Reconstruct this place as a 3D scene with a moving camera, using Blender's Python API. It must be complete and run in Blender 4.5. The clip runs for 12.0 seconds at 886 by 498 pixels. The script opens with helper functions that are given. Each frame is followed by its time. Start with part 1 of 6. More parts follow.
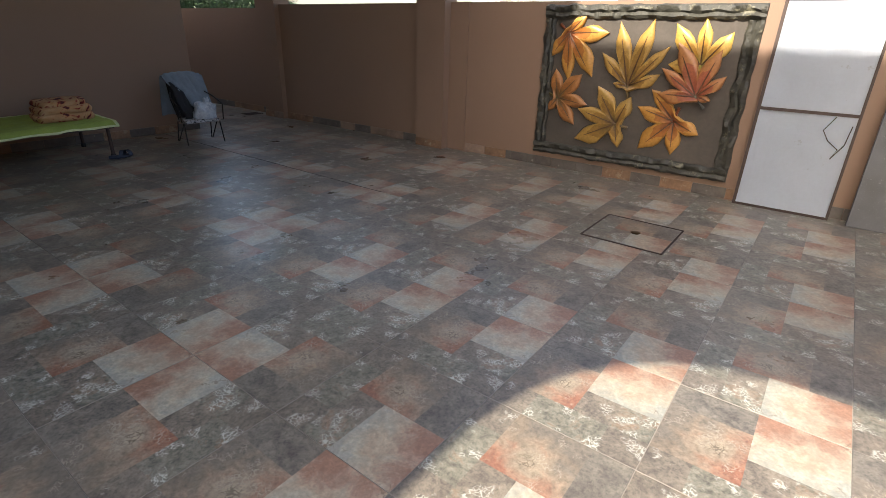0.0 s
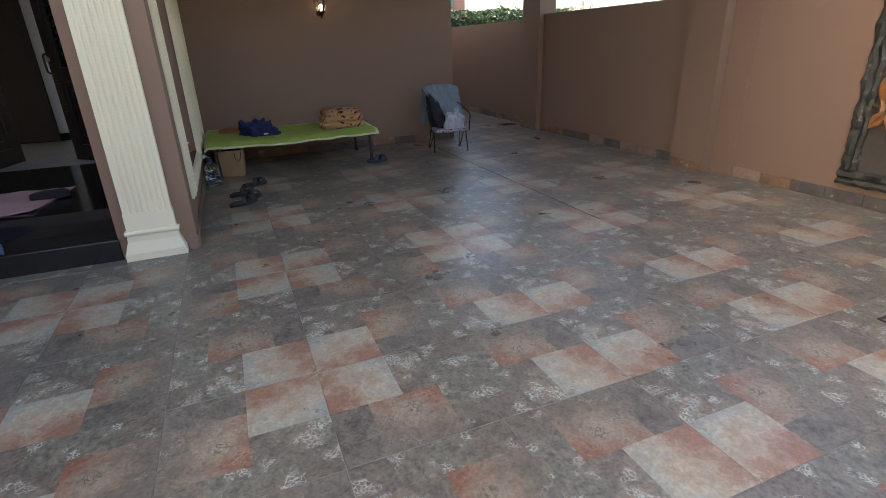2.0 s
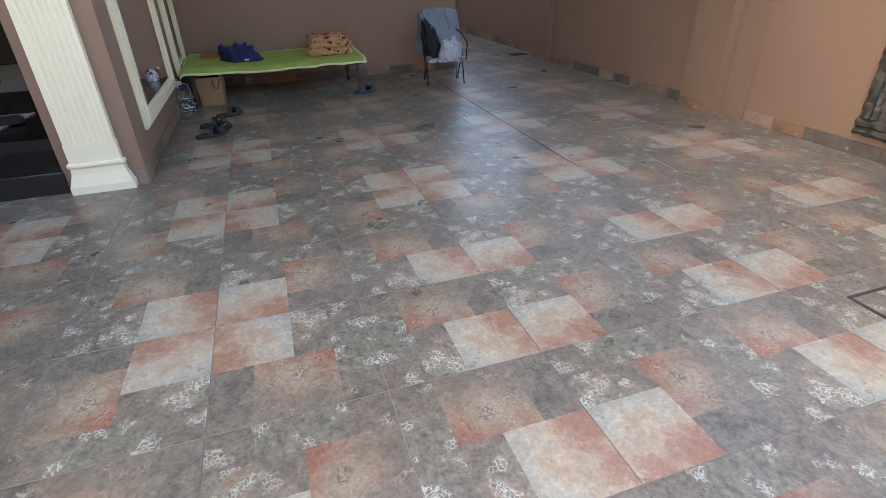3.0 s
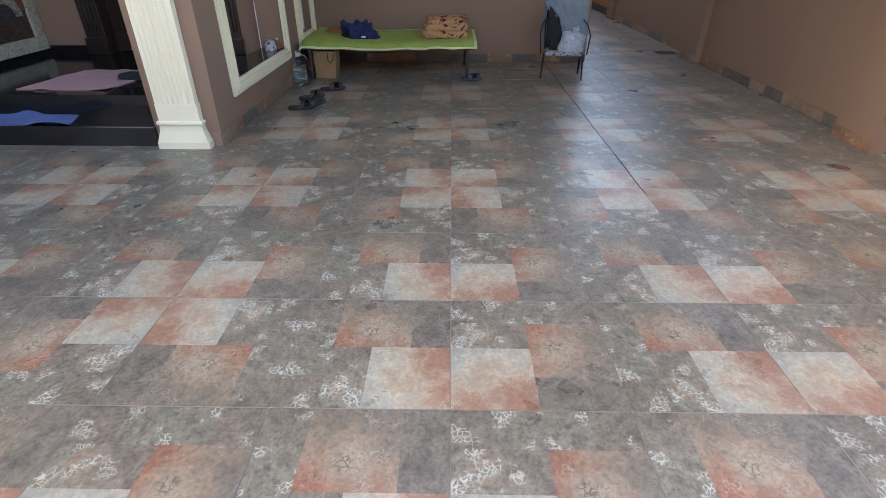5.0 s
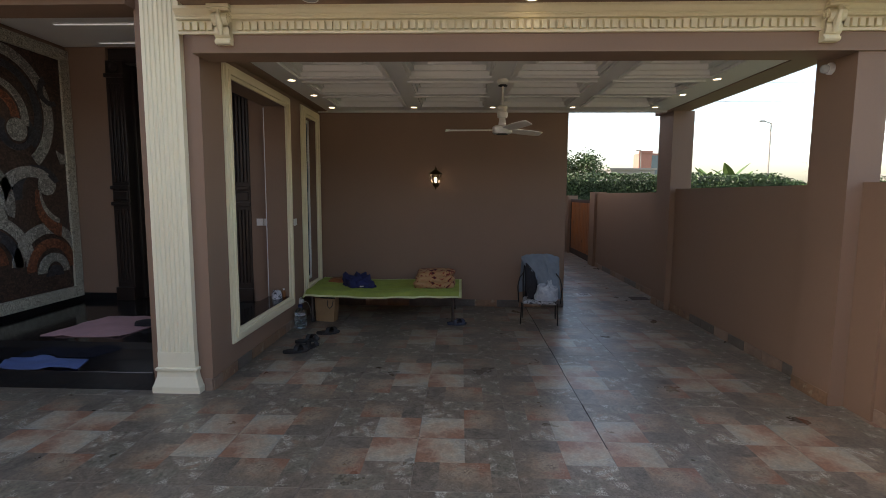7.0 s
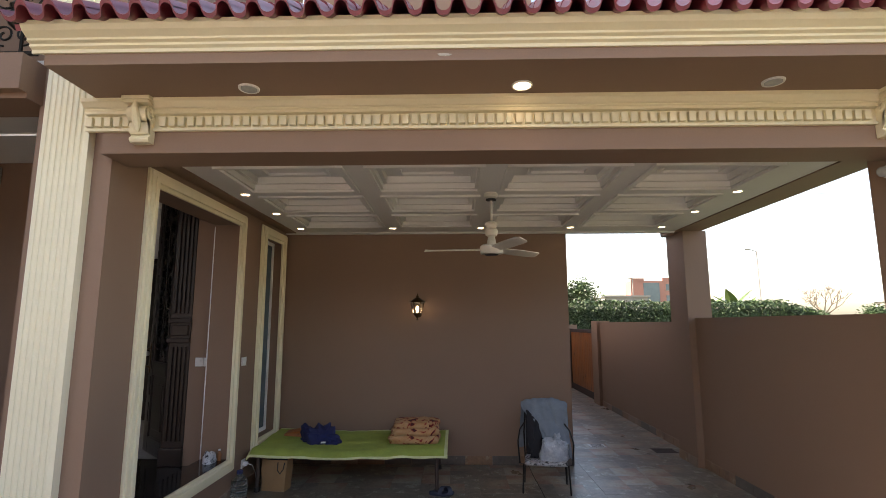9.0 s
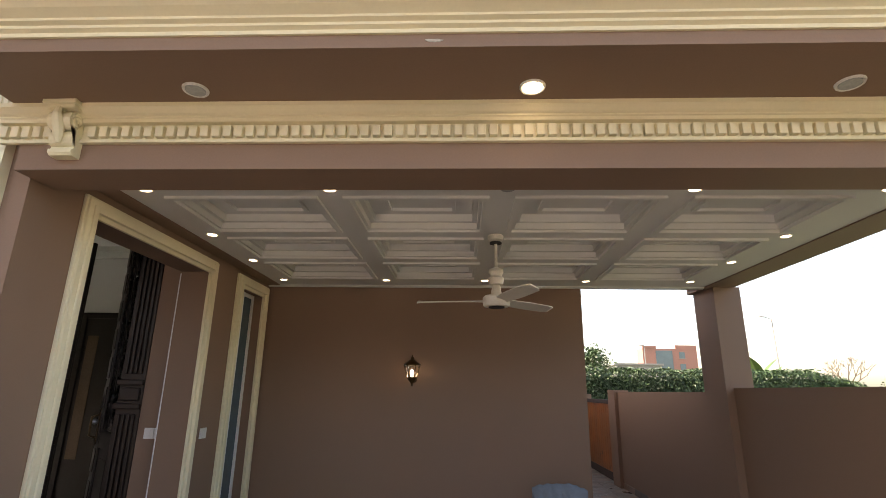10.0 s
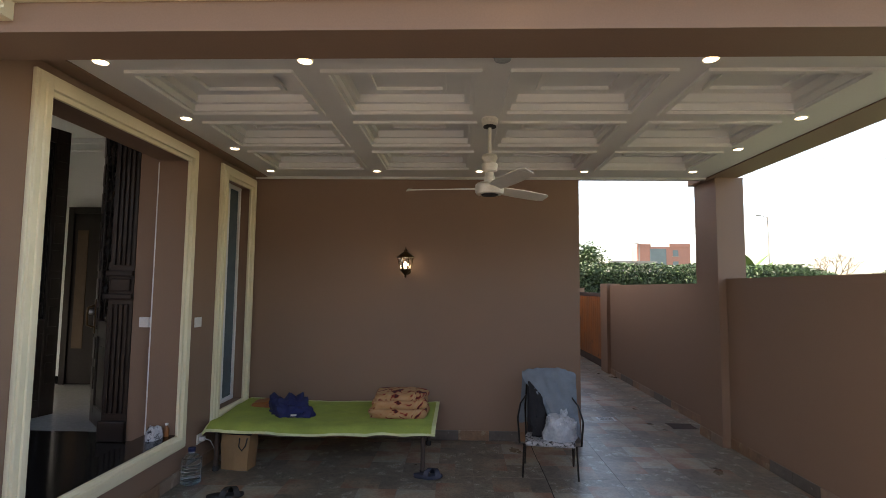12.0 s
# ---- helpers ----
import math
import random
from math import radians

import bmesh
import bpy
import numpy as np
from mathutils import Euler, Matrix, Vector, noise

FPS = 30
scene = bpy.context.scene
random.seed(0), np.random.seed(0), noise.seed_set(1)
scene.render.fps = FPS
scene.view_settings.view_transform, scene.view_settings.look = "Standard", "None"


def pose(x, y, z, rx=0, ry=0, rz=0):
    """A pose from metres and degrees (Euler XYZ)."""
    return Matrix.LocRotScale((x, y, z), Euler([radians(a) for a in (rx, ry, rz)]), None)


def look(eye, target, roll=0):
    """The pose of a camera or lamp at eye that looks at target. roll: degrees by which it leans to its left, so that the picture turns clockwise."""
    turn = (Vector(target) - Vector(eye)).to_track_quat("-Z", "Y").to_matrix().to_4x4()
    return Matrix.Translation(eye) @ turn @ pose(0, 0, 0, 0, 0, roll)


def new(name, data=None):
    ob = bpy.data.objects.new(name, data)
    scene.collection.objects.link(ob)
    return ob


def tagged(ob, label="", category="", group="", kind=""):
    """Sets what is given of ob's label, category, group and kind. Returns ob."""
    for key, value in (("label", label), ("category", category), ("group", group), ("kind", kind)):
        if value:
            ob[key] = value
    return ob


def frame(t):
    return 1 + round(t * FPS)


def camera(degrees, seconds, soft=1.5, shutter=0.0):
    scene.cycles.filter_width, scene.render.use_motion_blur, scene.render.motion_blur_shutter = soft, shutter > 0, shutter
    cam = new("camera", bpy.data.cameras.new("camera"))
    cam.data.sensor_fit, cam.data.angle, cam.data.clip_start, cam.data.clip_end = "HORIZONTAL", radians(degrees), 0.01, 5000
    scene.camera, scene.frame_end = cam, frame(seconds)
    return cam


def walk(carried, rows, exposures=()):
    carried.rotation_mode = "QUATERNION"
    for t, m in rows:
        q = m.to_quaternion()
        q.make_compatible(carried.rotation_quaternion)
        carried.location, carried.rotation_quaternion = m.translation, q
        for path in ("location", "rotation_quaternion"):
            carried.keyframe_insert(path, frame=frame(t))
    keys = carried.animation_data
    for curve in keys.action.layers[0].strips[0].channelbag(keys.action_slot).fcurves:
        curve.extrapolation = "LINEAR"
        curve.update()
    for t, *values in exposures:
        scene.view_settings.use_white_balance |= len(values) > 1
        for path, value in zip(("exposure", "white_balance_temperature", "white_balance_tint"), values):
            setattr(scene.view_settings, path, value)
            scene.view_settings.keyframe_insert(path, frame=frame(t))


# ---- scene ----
cam = camera(82.3, 12.0, 0.8)
PATH = [
    (0, (-0.322, -7.247, 1.376), (1.153, -6.151, 0.588), 1.6),
    (0.5, (-0.26, -7.155, 1.382), (1.058, -5.82, 0.689), -1.7),
    (1, (-0.046, -7.184, 1.391), (0.9, -5.55, 0.731), -4.5),
    (1.5, (0.157, -7.204, 1.378), (0.924, -5.478, 0.719), -3.6),
    (2, (0.386, -7.164, 1.322), (1.071, -5.44, 0.573), -2.0),
    (2.5, (0.648, -7.106, 1.3), (1.285, -5.467, 0.348), -0.2),
    (3, (0.938, -7.119, 1.302), (1.471, -5.46, 0.32), -1.4),
    (3.2, (1.073, -7.139, 1.299), (1.499, -5.452, 0.312), -1.5),
    (4.8, (1.688, -6.959, 1.315), (1.693, -5.242, 0.289), -0.3),
    (5, (1.736, -6.977, 1.32), (1.712, -5.263, 0.29), 0.1),
    (5.5, (1.88, -7.078, 1.349), (1.753, -5.371, 0.314), 0.4),
    (6, (1.955, -7.139, 1.427), (1.84, -5.383, 0.475), 0.9),
    (6.3, (1.974, -7.148, 1.471), (1.87, -5.301, 0.711), 0.9),
    (6.5, (1.995, -7.154, 1.508), (1.891, -5.248, 0.912), 0.7),
    (6.6, (1.999, -7.167, 1.519), (1.892, -5.236, 1.011), 0.4),
    (7, (2.01, -7.187, 1.585), (1.94, -5.2, 1.375), 0.3),
    (7.5, (2.021, -7.096, 1.585), (1.974, -5.097, 1.627), -0.6),
    (7.7, (2.055, -6.969, 1.597), (1.996, -4.972, 1.692), -0.8),
    (9.5, (2.126, -5.896, 1.624), (2.077, -3.936, 2.021), 0.3),
    (10, (2.17, -5.549, 1.624), (2.095, -3.624, 2.163), 0.8),
    (10.5, (2.195, -5.337, 1.631), (2.124, -3.433, 2.24), 0.9),
    (11, (2.215, -5.255, 1.635), (2.144, -3.34, 2.209), 0.9),
    (11.5, (2.209, -5.28, 1.595), (2.144, -3.315, 1.962), 0.9),
    (12, (2.219, -5.377, 1.566), (2.152, -3.384, 1.719), 0.6),
]
walk(cam, [(t, look(eye, target, roll)) for t, eye, target, roll in PATH],
     [(0.0, 1.6, 7100, 10), (0.5, 1.77, 7150, 10), (1.0, 2.12, 7150, 11), (2.0, 2.14, 7150, 11), (2.5, 2.42, 7100, 11), (3.0, 2.72, 7100, 11), (5.0, 2.82, 7150, 11), (5.5, 2.58, 7150, 11), (6.0, 2.5, 7200, 11), (6.5, 1.58, 7300, 12), (7.0, 1.58, 7450, 13), (7.5, 1.88, 7600, 14), (7.7, 1.95, 7650, 14),
      (9.3, 2.2, 7900, 16), (10.5, 2.3, 8000, 16), (11.0, 2.58, 8000, 16), (11.5, 2.45, 7900, 15), (12.0, 2.27, 7700, 14)])

# ---- world, sun ----
world = bpy.data.worlds.new("sky")
scene.world = world
world.use_nodes = True
wn, wl = world.node_tree.nodes, world.node_tree.links
sky = wn.new("ShaderNodeTexSky")
sky.sky_type = "NISHITA"
sky.sun_disc = False
sky.sun_elevation = radians(40)
sky.sun_rotation = radians(-92)
sky.air_density, sky.dust_density, sky.ozone_density = 1.0, 2.8, 1.0
wl.new(sky.outputs[0], wn["Background"].inputs[0])
wn["Background"].inputs[1].default_value = 0.15

sun_data = bpy.data.lights.new("sun", "SUN")
sun_data.energy, sun_data.angle, sun_data.color = 4.0, radians(0.5), (1.0, 0.96, 0.90)
sun = new("sun", sun_data)
sun.matrix_world = look((-20, -7, 16.8), (0, -7.15, 0))


# ---- small builders ----
def mesh_of(bm, name, mats, smooth=False):
    bmesh.ops.recalc_face_normals(bm, faces=bm.faces[:])
    me = bpy.data.meshes.new(name)
    bm.to_mesh(me)
    bm.free()
    for m in mats if isinstance(mats, (list, tuple)) else [mats]:
        me.materials.append(m)
    if smooth:
        me.shade_smooth()
        me.set_sharp_from_angle(angle=radians(40))
    return me


def part(name, bm, material, parent=None, label="", smooth=False):
    """Links a bmesh as one mesh object, under a thing or a part."""
    ob = new(name, mesh_of(bm, name, material, smooth))
    ob.parent = parent
    if label:
        ob["label"] = label
    return ob


def thing(name, at, label, category, group="", turn=0.0, kind=""):
    ob = new(name)
    ob.matrix_basis = pose(*at, 0, 0, turn)
    ob.empty_display_size = 0.1
    return tagged(ob, label, category, group, kind)


def add_box(bm, x0, x1, y0, y1, z0, z1, bevel=0.0):
    made = bmesh.ops.create_cube(bm, size=1, matrix=Matrix.Translation(((x0 + x1) / 2, (y0 + y1) / 2, (z0 + z1) / 2))
                                 @ Matrix.Diagonal((abs(x1 - x0), abs(y1 - y0), abs(z1 - z0), 1)))
    if bevel:
        edges = list({e for v in made["verts"] for e in v.link_edges})
        bmesh.ops.bevel(bm, geom=edges, offset=bevel, segments=2, affect="EDGES", profile=0.5)
    return bm


def box(x0, x1, y0, y1, z0, z1, bevel=0.0):
    return add_box(bmesh.new(), x0, x1, y0, y1, z0, z1, bevel)


def boxes(*rows, bevel=0.0):
    bm = bmesh.new()
    for r in rows:
        add_box(bm, *r, bevel)
    return bm


def sweep(profile, start, end, out, up=(0, 0, 1)):
    """A moulding: the profile (outwards, upwards) drawn from start to end, with closed ends."""
    bm = bmesh.new()
    start, end, out, up = Vector(start), Vector(end), Vector(out), Vector(up)
    rings = [[bm.verts.new(p + out * a + up * b) for a, b in profile] for p in (start, end)]
    n = len(profile)
    for i in range(n):
        bm.faces.new((rings[0][i], rings[0][(i + 1) % n], rings[1][(i + 1) % n], rings[1][i]))
    bm.faces.new(rings[0])
    bm.faces.new(rings[1][::-1])
    return bm


def add_tube(bm, points, radius, sides=8, closed=False):
    """A round bar along points; radius a number or one for each point."""
    pts = [Vector(p) for p in points]
    rad = radius if isinstance(radius, (list, tuple)) else [radius] * len(pts)
    rings, side = [], None
    for i, p in enumerate(pts):
        a = pts[i - 1] if i or closed else p
        b = pts[(i + 1) % len(pts)] if i + 1 < len(pts) or closed else p
        way = (b - a).normalized()
        if side is None:
            side = way.orthogonal().normalized()
        side = (side - way * side.dot(way)).normalized()
        other = way.cross(side)
        rings.append([bm.verts.new(p + (side * math.cos(2 * math.pi * k / sides) + other * math.sin(2 * math.pi * k / sides)) * rad[i])
                      for k in range(sides)])
    for i in range(len(rings) - (0 if closed else 1)):
        r, s = rings[i], rings[(i + 1) % len(rings)]
        for k in range(sides):
            bm.faces.new((r[k], r[(k + 1) % sides], s[(k + 1) % sides], s[k]))
    if not closed:
        bm.faces.new(rings[0][::-1])
        bm.faces.new(rings[-1])
    return bm


def tube(points, radius, sides=8, closed=False):
    return add_tube(bmesh.new(), points, radius, sides, closed)


def add_lathe(bm, rows, at=(0, 0, 0), sides=24, squash=1.0):
    """A turned body: rows of (radius, height)."""
    at = Vector(at)
    rings = [[bm.verts.new(at + Vector((r * math.cos(2 * math.pi * k / sides), squash * r * math.sin(2 * math.pi * k / sides), z)))
              for k in range(sides)] for r, z in rows]
    for r, s in zip(rings, rings[1:]):
        for k in range(sides):
            bm.faces.new((r[k], r[(k + 1) % sides], s[(k + 1) % sides], s[k]))
    bm.faces.new(rings[0][::-1])
    bm.faces.new(rings[-1])
    return bm


def lathe(rows, at=(0, 0, 0), sides=24, squash=1.0):
    return add_lathe(bmesh.new(), rows, at, sides, squash)


def spiral(centre, r0, r1, a0, a1, steps=20):
    """Points of a flat scroll in x and z."""
    out = []
    for i in range(steps + 1):
        k = i / steps
        a, r = radians(a0 + (a1 - a0) * k), r0 + (r1 - r0) * k
        out.append((centre[0] + r * math.cos(a), centre[1], centre[2] + r * math.sin(a)))
    return out


def soft_heap(rx, ry, h, seed, power=2.6, wrinkle=0.12, rows=14, cols=30, scale=4.0):
    """A heap of cloth with a flat foot and folds."""
    bm = bmesh.new()
    off = Vector((seed * 7.3, seed * 3.1, seed))
    rings = []
    for i in range(rows + 1):
        k = i / rows
        lat = k * math.pi / 2
        ring = []
        for j in range(cols):
            a = 2 * math.pi * j / cols
            c, s = math.cos(a), math.sin(a)
            q = (abs(c) ** power + abs(s) ** power) ** (-1 / power)
            rr = math.cos(lat) ** 0.45 * q
            p = Vector((rx * rr * c, ry * rr * s, h * math.sin(lat) ** 0.8))
            n = noise.noise(p * scale / max(rx, ry) * 0.5 + off) + 0.6 * abs(noise.noise(p * scale / max(rx, ry) * 1.2 + off))
            f = 1 + wrinkle * n
            p.x *= f
            p.y *= f
            p.z *= 1 + 1.6 * wrinkle * n
            ring.append(bm.verts.new(p))
        rings.append(ring)
    for r, s in zip(rings, rings[1:]):
        for j in range(cols):
            bm.faces.new((r[j], r[(j + 1) % cols], s[(j + 1) % cols], s[j]))
    bm.faces.new(rings[0][::-1])
    bmesh.ops.remove_doubles(bm, verts=bm.verts[:], dist=1e-4)
    return bm


# ---- materials ----
def node_mat(name):
    m = bpy.data.materials.new(name)
    m.use_nodes = True
    nt = m.node_tree
    return m, nt, nt.nodes["Principled BSDF"]


def noise_node(nt, scale, detail=4.0, rough=0.6, coord="Object", distortion=0.0):
    tc = nt.nodes.new("ShaderNodeTexCoord")
    n = nt.nodes.new("ShaderNodeTexNoise")
    n.inputs["Scale"].default_value, n.inputs["Detail"].default_value = scale, detail
    n.inputs["Roughness"].default_value, n.inputs["Distortion"].default_value = rough, distortion
    nt.links.new(tc.outputs[coord], n.inputs["Vector"])
    return n


def ramp_node(nt, source, stops):
    r = nt.nodes.new("ShaderNodeValToRGB")
    els = r.color_ramp.elements
    while len(els) < len(stops):
        els.new(0.5)
    for e, (p, c) in zip(els, stops):
        e.position, e.color = p, (*c, 1) if len(c) == 3 else c
    nt.links.new(source, r.inputs[0])
    return r


def mix_node(nt, fac, a, b, blend="MIX"):
    m = nt.nodes.new("ShaderNodeMix")
    m.data_type, m.blend_type = "RGBA", blend
    for sock, v in ((m.inputs[0], fac), (m.inputs[6], a), (m.inputs[7], b)):
        if hasattr(v, "is_linked"):
            nt.links.new(v, sock)
        elif isinstance(v, (int, float)):
            sock.default_value = v
        else:
            sock.default_value = (*v, 1)
    return m.outputs[2]


def bump_node(nt, height, strength, distance, bsdf):
    b = nt.nodes.new("ShaderNodeBump")
    b.inputs["Strength"].default_value, b.inputs["Distance"].default_value = strength, distance
    nt.links.new(height, b.inputs["Height"])
    nt.links.new(b.outputs[0], bsdf.inputs["Normal"])


def surface(name, colour, rough=0.6, vary=0.15, large=1.5, fine=60.0, bump=0.2, depth=0.002, metal=0.0, coat=0.0, coord="Object", spots=None, grain_low=0.86):
    """Paint, stone or cloth: two scales of variation in tone, fine relief, uneven gloss."""
    m, nt, b = node_mat(name)
    big, small = noise_node(nt, large, 5, 0.6, coord), noise_node(nt, fine, 3, 0.6, coord)
    lo, hi = [c * (1 - vary) for c in colour], [min(1, c * (1 + vary)) for c in colour]
    c1 = ramp_node(nt, big.outputs[0], [(0.3, lo), (0.7, hi)]).outputs[0]
    grain = ramp_node(nt, small.outputs[0], [(0.35, (grain_low,) * 3), (0.65, (1, 1, 1))]).outputs[0]
    col = mix_node(nt, 1.0, c1, grain, "MULTIPLY")
    if spots:
        s = noise_node(nt, spots[1], 6, 0.7, coord)
        f = ramp_node(nt, s.outputs[0], [(spots[2], (0, 0, 0)), (spots[2] + 0.08, (1, 1, 1))]).outputs[0]
        col = mix_node(nt, f, col, spots[0])
    nt.links.new(col, b.inputs["Base Color"])
    r = ramp_node(nt, big.outputs[0], [(0.3, (rough * 0.88,) * 3), (0.7, (min(1, rough * 1.12),) * 3)])
    nt.links.new(r.outputs[0], b.inputs["Roughness"])
    b.inputs["Metallic"].default_value = metal
    b.inputs["Coat Weight"].default_value = coat
    if bump:
        bump_node(nt, small.outputs[0], bump, depth, b)
    return m


def glow(name, colour, strength):
    m, nt, b = node_mat(name)
    b.inputs["Base Color"].default_value = (*colour, 1)
    b.inputs["Emission Color"].default_value = (*colour, 1)
    b.inputs["Emission Strength"].default_value = strength
    return m


def glass(name, colour=(0.95, 0.97, 0.96), rough=0.02):
    m, nt, b = node_mat(name)
    b.inputs["Base Color"].default_value = (*colour, 1)
    b.inputs["Roughness"].default_value = rough
    b.inputs["Transmission Weight"].default_value = 1.0
    b.inputs["IOR"].default_value = 1.45
    return m


M_wall = surface("brown_wall_paint", (0.252, 0.160, 0.109), 0.62, 0.07, 0.7, 140, 0.10, 0.001, grain_low=0.94)
M_cream = surface("cream_moulding_paint", (0.78, 0.71, 0.50), 0.5, 0.05, 1.2, 70, 0.06, 0.0006, spots=((0.45, 0.36, 0.25), 3.5, 0.74), grain_low=0.97)
M_pilaster = surface("pale_cream_paint", (0.82, 0.77, 0.57), 0.5, 0.04, 1.2, 70, 0.05, 0.0005, grain_low=0.98)
M_white = surface("white_ceiling_paint", (0.74, 0.73, 0.70), 0.6, 0.03, 0.8, 90, 0.04, 0.0004, grain_low=0.98)
M_hall = surface("white_interior_paint", (0.82, 0.84, 0.84), 0.5, 0.02, 0.8, 90, 0.05, 0.0005)
M_granite = surface("black_granite", (0.012, 0.012, 0.013), 0.12, 0.3, 3, 220, 0.0, spots=((0.05, 0.05, 0.052), 160, 0.66))
M_grey_granite = surface("grey_speckled_granite", (0.07, 0.072, 0.08), 0.35, 0.25, 4, 200, 0.1, 0.001, spots=((0.2, 0.2, 0.21), 120, 0.6))
M_roof = surface("maroon_glazed_tile", (0.20, 0.028, 0.045), 0.33, 0.25, 3, 50, 0.2, 0.001, spots=((0.33, 0.14, 0.13), 9, 0.7))
M_darkwood = surface("dark_stained_wood", (0.018, 0.011, 0.009), 0.35, 0.35, 3, 40, 0.25, 0.001)
M_matwood = surface("matt_dark_wood", (0.016, 0.011, 0.009), 0.75, 0.3, 3, 40, 0.25, 0.001)
M_iron = surface("black_wrought_iron", (0.02, 0.018, 0.016), 0.4, 0.3, 6, 80, 0.2, 0.0006, 0.7)
M_bronze = surface("aged_bronze", (0.09, 0.055, 0.025), 0.38, 0.3, 12, 120, 0.2, 0.0006, 0.8)
M_steel = surface("brushed_steel", (0.55, 0.55, 0.54), 0.3, 0.1, 12, 120, 0.1, 0.0004, 1.0)
M_plastic = surface("white_plastic", (0.78, 0.78, 0.76), 0.35, 0.03, 8, 120, 0.03, 0.0003)
M_fan = surface("cream_fan_enamel", (0.74, 0.71, 0.62), 0.3, 0.04, 6, 100, 0.04, 0.0003)
M_base = surface("tile_skirting", (0.27, 0.19, 0.14), 0.4, 0.35, 3.0, 30, 0.2, 0.001, coord="Object", spots=((0.42, 0.33, 0.24), 2.4, 0.58))
M_grout = surface("grey_grout", (0.30, 0.27, 0.235), 0.85, 0.15, 3, 80, 0.3, 0.001)
M_joint = surface("dark_open_joint", (0.035, 0.03, 0.028), 0.9, 0.3, 5, 80, 0.3, 0.001)
M_on = glow("lit_downlight", (1.0, 0.80, 0.55), 2.2)
M_bulb = glow("warm_bulb", (1.0, 0.80, 0.55), 2.2)
M_strip = glow("pale_light_strip", (0.9, 0.92, 1.0), 0.1)
M_glass = glass("clear_glass")
M_doorglass = surface("dark_door_glass", (0.018, 0.018, 0.02), 0.2, 0.2, 5, 60, 0.1, 0.0005)
M_frost = surface("frosted_pane", (0.42, 0.45, 0.46), 0.25, 0.1, 5, 60, 0.1, 0.0005)
M_green = surface("green_blanket", (0.33, 0.42, 0.085), 0.95, 0.16, 5, 180, 0.9, 0.004)
M_lime = surface("pale_green_hem", (0.62, 0.68, 0.36), 0.95, 0.1, 6, 160, 0.6, 0.002)
M_navy = surface("navy_cloth", (0.013, 0.019, 0.085), 0.9, 0.25, 8, 200, 0.6, 0.002)
M_greycloth = surface("faded_grey_blue_cloth", (0.175, 0.215, 0.255), 0.9, 0.18, 6, 220, 0.6, 0.002)
M_blackcloth = surface("black_cloth", (0.014, 0.014, 0.018), 0.9, 0.2, 6, 200, 0.5, 0.002)
M_bag = surface("pale_plastic_bag", (0.36, 0.40, 0.44), 0.28, 0.15, 12, 60, 0.6, 0.004, spots=((0.62, 0.65, 0.67), 14, 0.62))
M_paper = surface("brown_kraft_paper", (0.33, 0.20, 0.095), 0.75, 0.12, 6, 120, 0.4, 0.001)
M_rubber = surface("black_rubber", (0.016, 0.015, 0.015), 0.6, 0.2, 10, 140, 0.4, 0.001)
M_blueslip = surface("blue_rubber", (0.022, 0.03, 0.055), 0.6, 0.2, 10, 140, 0.3, 0.001)
M_pink = surface("pink_mat_weave", (0.46, 0.27, 0.28), 0.95, 0.12, 5, 160, 0.6, 0.002)
M_blue = surface("blue_mat_weave", (0.075, 0.12, 0.28), 0.95, 0.15, 5, 160, 0.6, 0.002)
M_gate = surface("orange_brown_wood", (0.30, 0.105, 0.03), 0.5, 0.35, 2.0, 35, 0.3, 0.001, spots=((0.10, 0.04, 0.02), 3.2, 0.62))
M_sheet = surface("white_sheet", (0.62, 0.68, 0.76), 0.35, 0.08, 1.2, 40, 0.05, 0.001, spots=((0.40, 0.42, 0.43), 3.5, 0.62), grain_low=0.97)
M_brown = surface("rust_brown_frame", (0.055, 0.035, 0.028), 0.7, 0.3, 8, 80, 0.4, 0.001)
M_bark = surface("grey_brown_bark", (0.10, 0.08, 0.06), 0.9, 0.3, 6, 60, 0.6, 0.004)
M_leafdark = surface("hedge_leaf", (0.025, 0.055, 0.016), 0.5, 0.4, 1.3, 30, 0.1, 0.001)
M_leaflight = surface("fresh_leaf", (0.055, 0.105, 0.028), 0.45, 0.3, 1.3, 30, 0.1, 0.001)
# Very dark green, the shade inside the hedge put into the colour
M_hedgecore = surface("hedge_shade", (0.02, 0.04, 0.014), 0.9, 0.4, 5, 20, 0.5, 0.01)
M_brick = surface("red_brick_facade", (0.31, 0.155, 0.125), 0.85, 0.12, 0.3, 8, 0.1, 0.01)
M_far = surface("pale_far_plaster", (0.22, 0.215, 0.21), 0.85, 0.1, 0.3, 8, 0.1, 0.01)
M_window = surface("dim_window_glass", (0.10, 0.14, 0.16), 0.15, 0.2, 0.5, 10, 0.0)
M_ground = surface("dusty_lawn_ground", (0.12, 0.13, 0.06), 0.95, 0.3, 0.4, 12, 0.5, 0.02)
M_pebble = surface("hall_floor_marble", (0.38, 0.39, 0.38), 0.18, 0.06, 1.2, 30, 0.0)


# The printed faces of one floor tile, in the tile's own coordinates, so that the print repeats
TILE = 0.2984


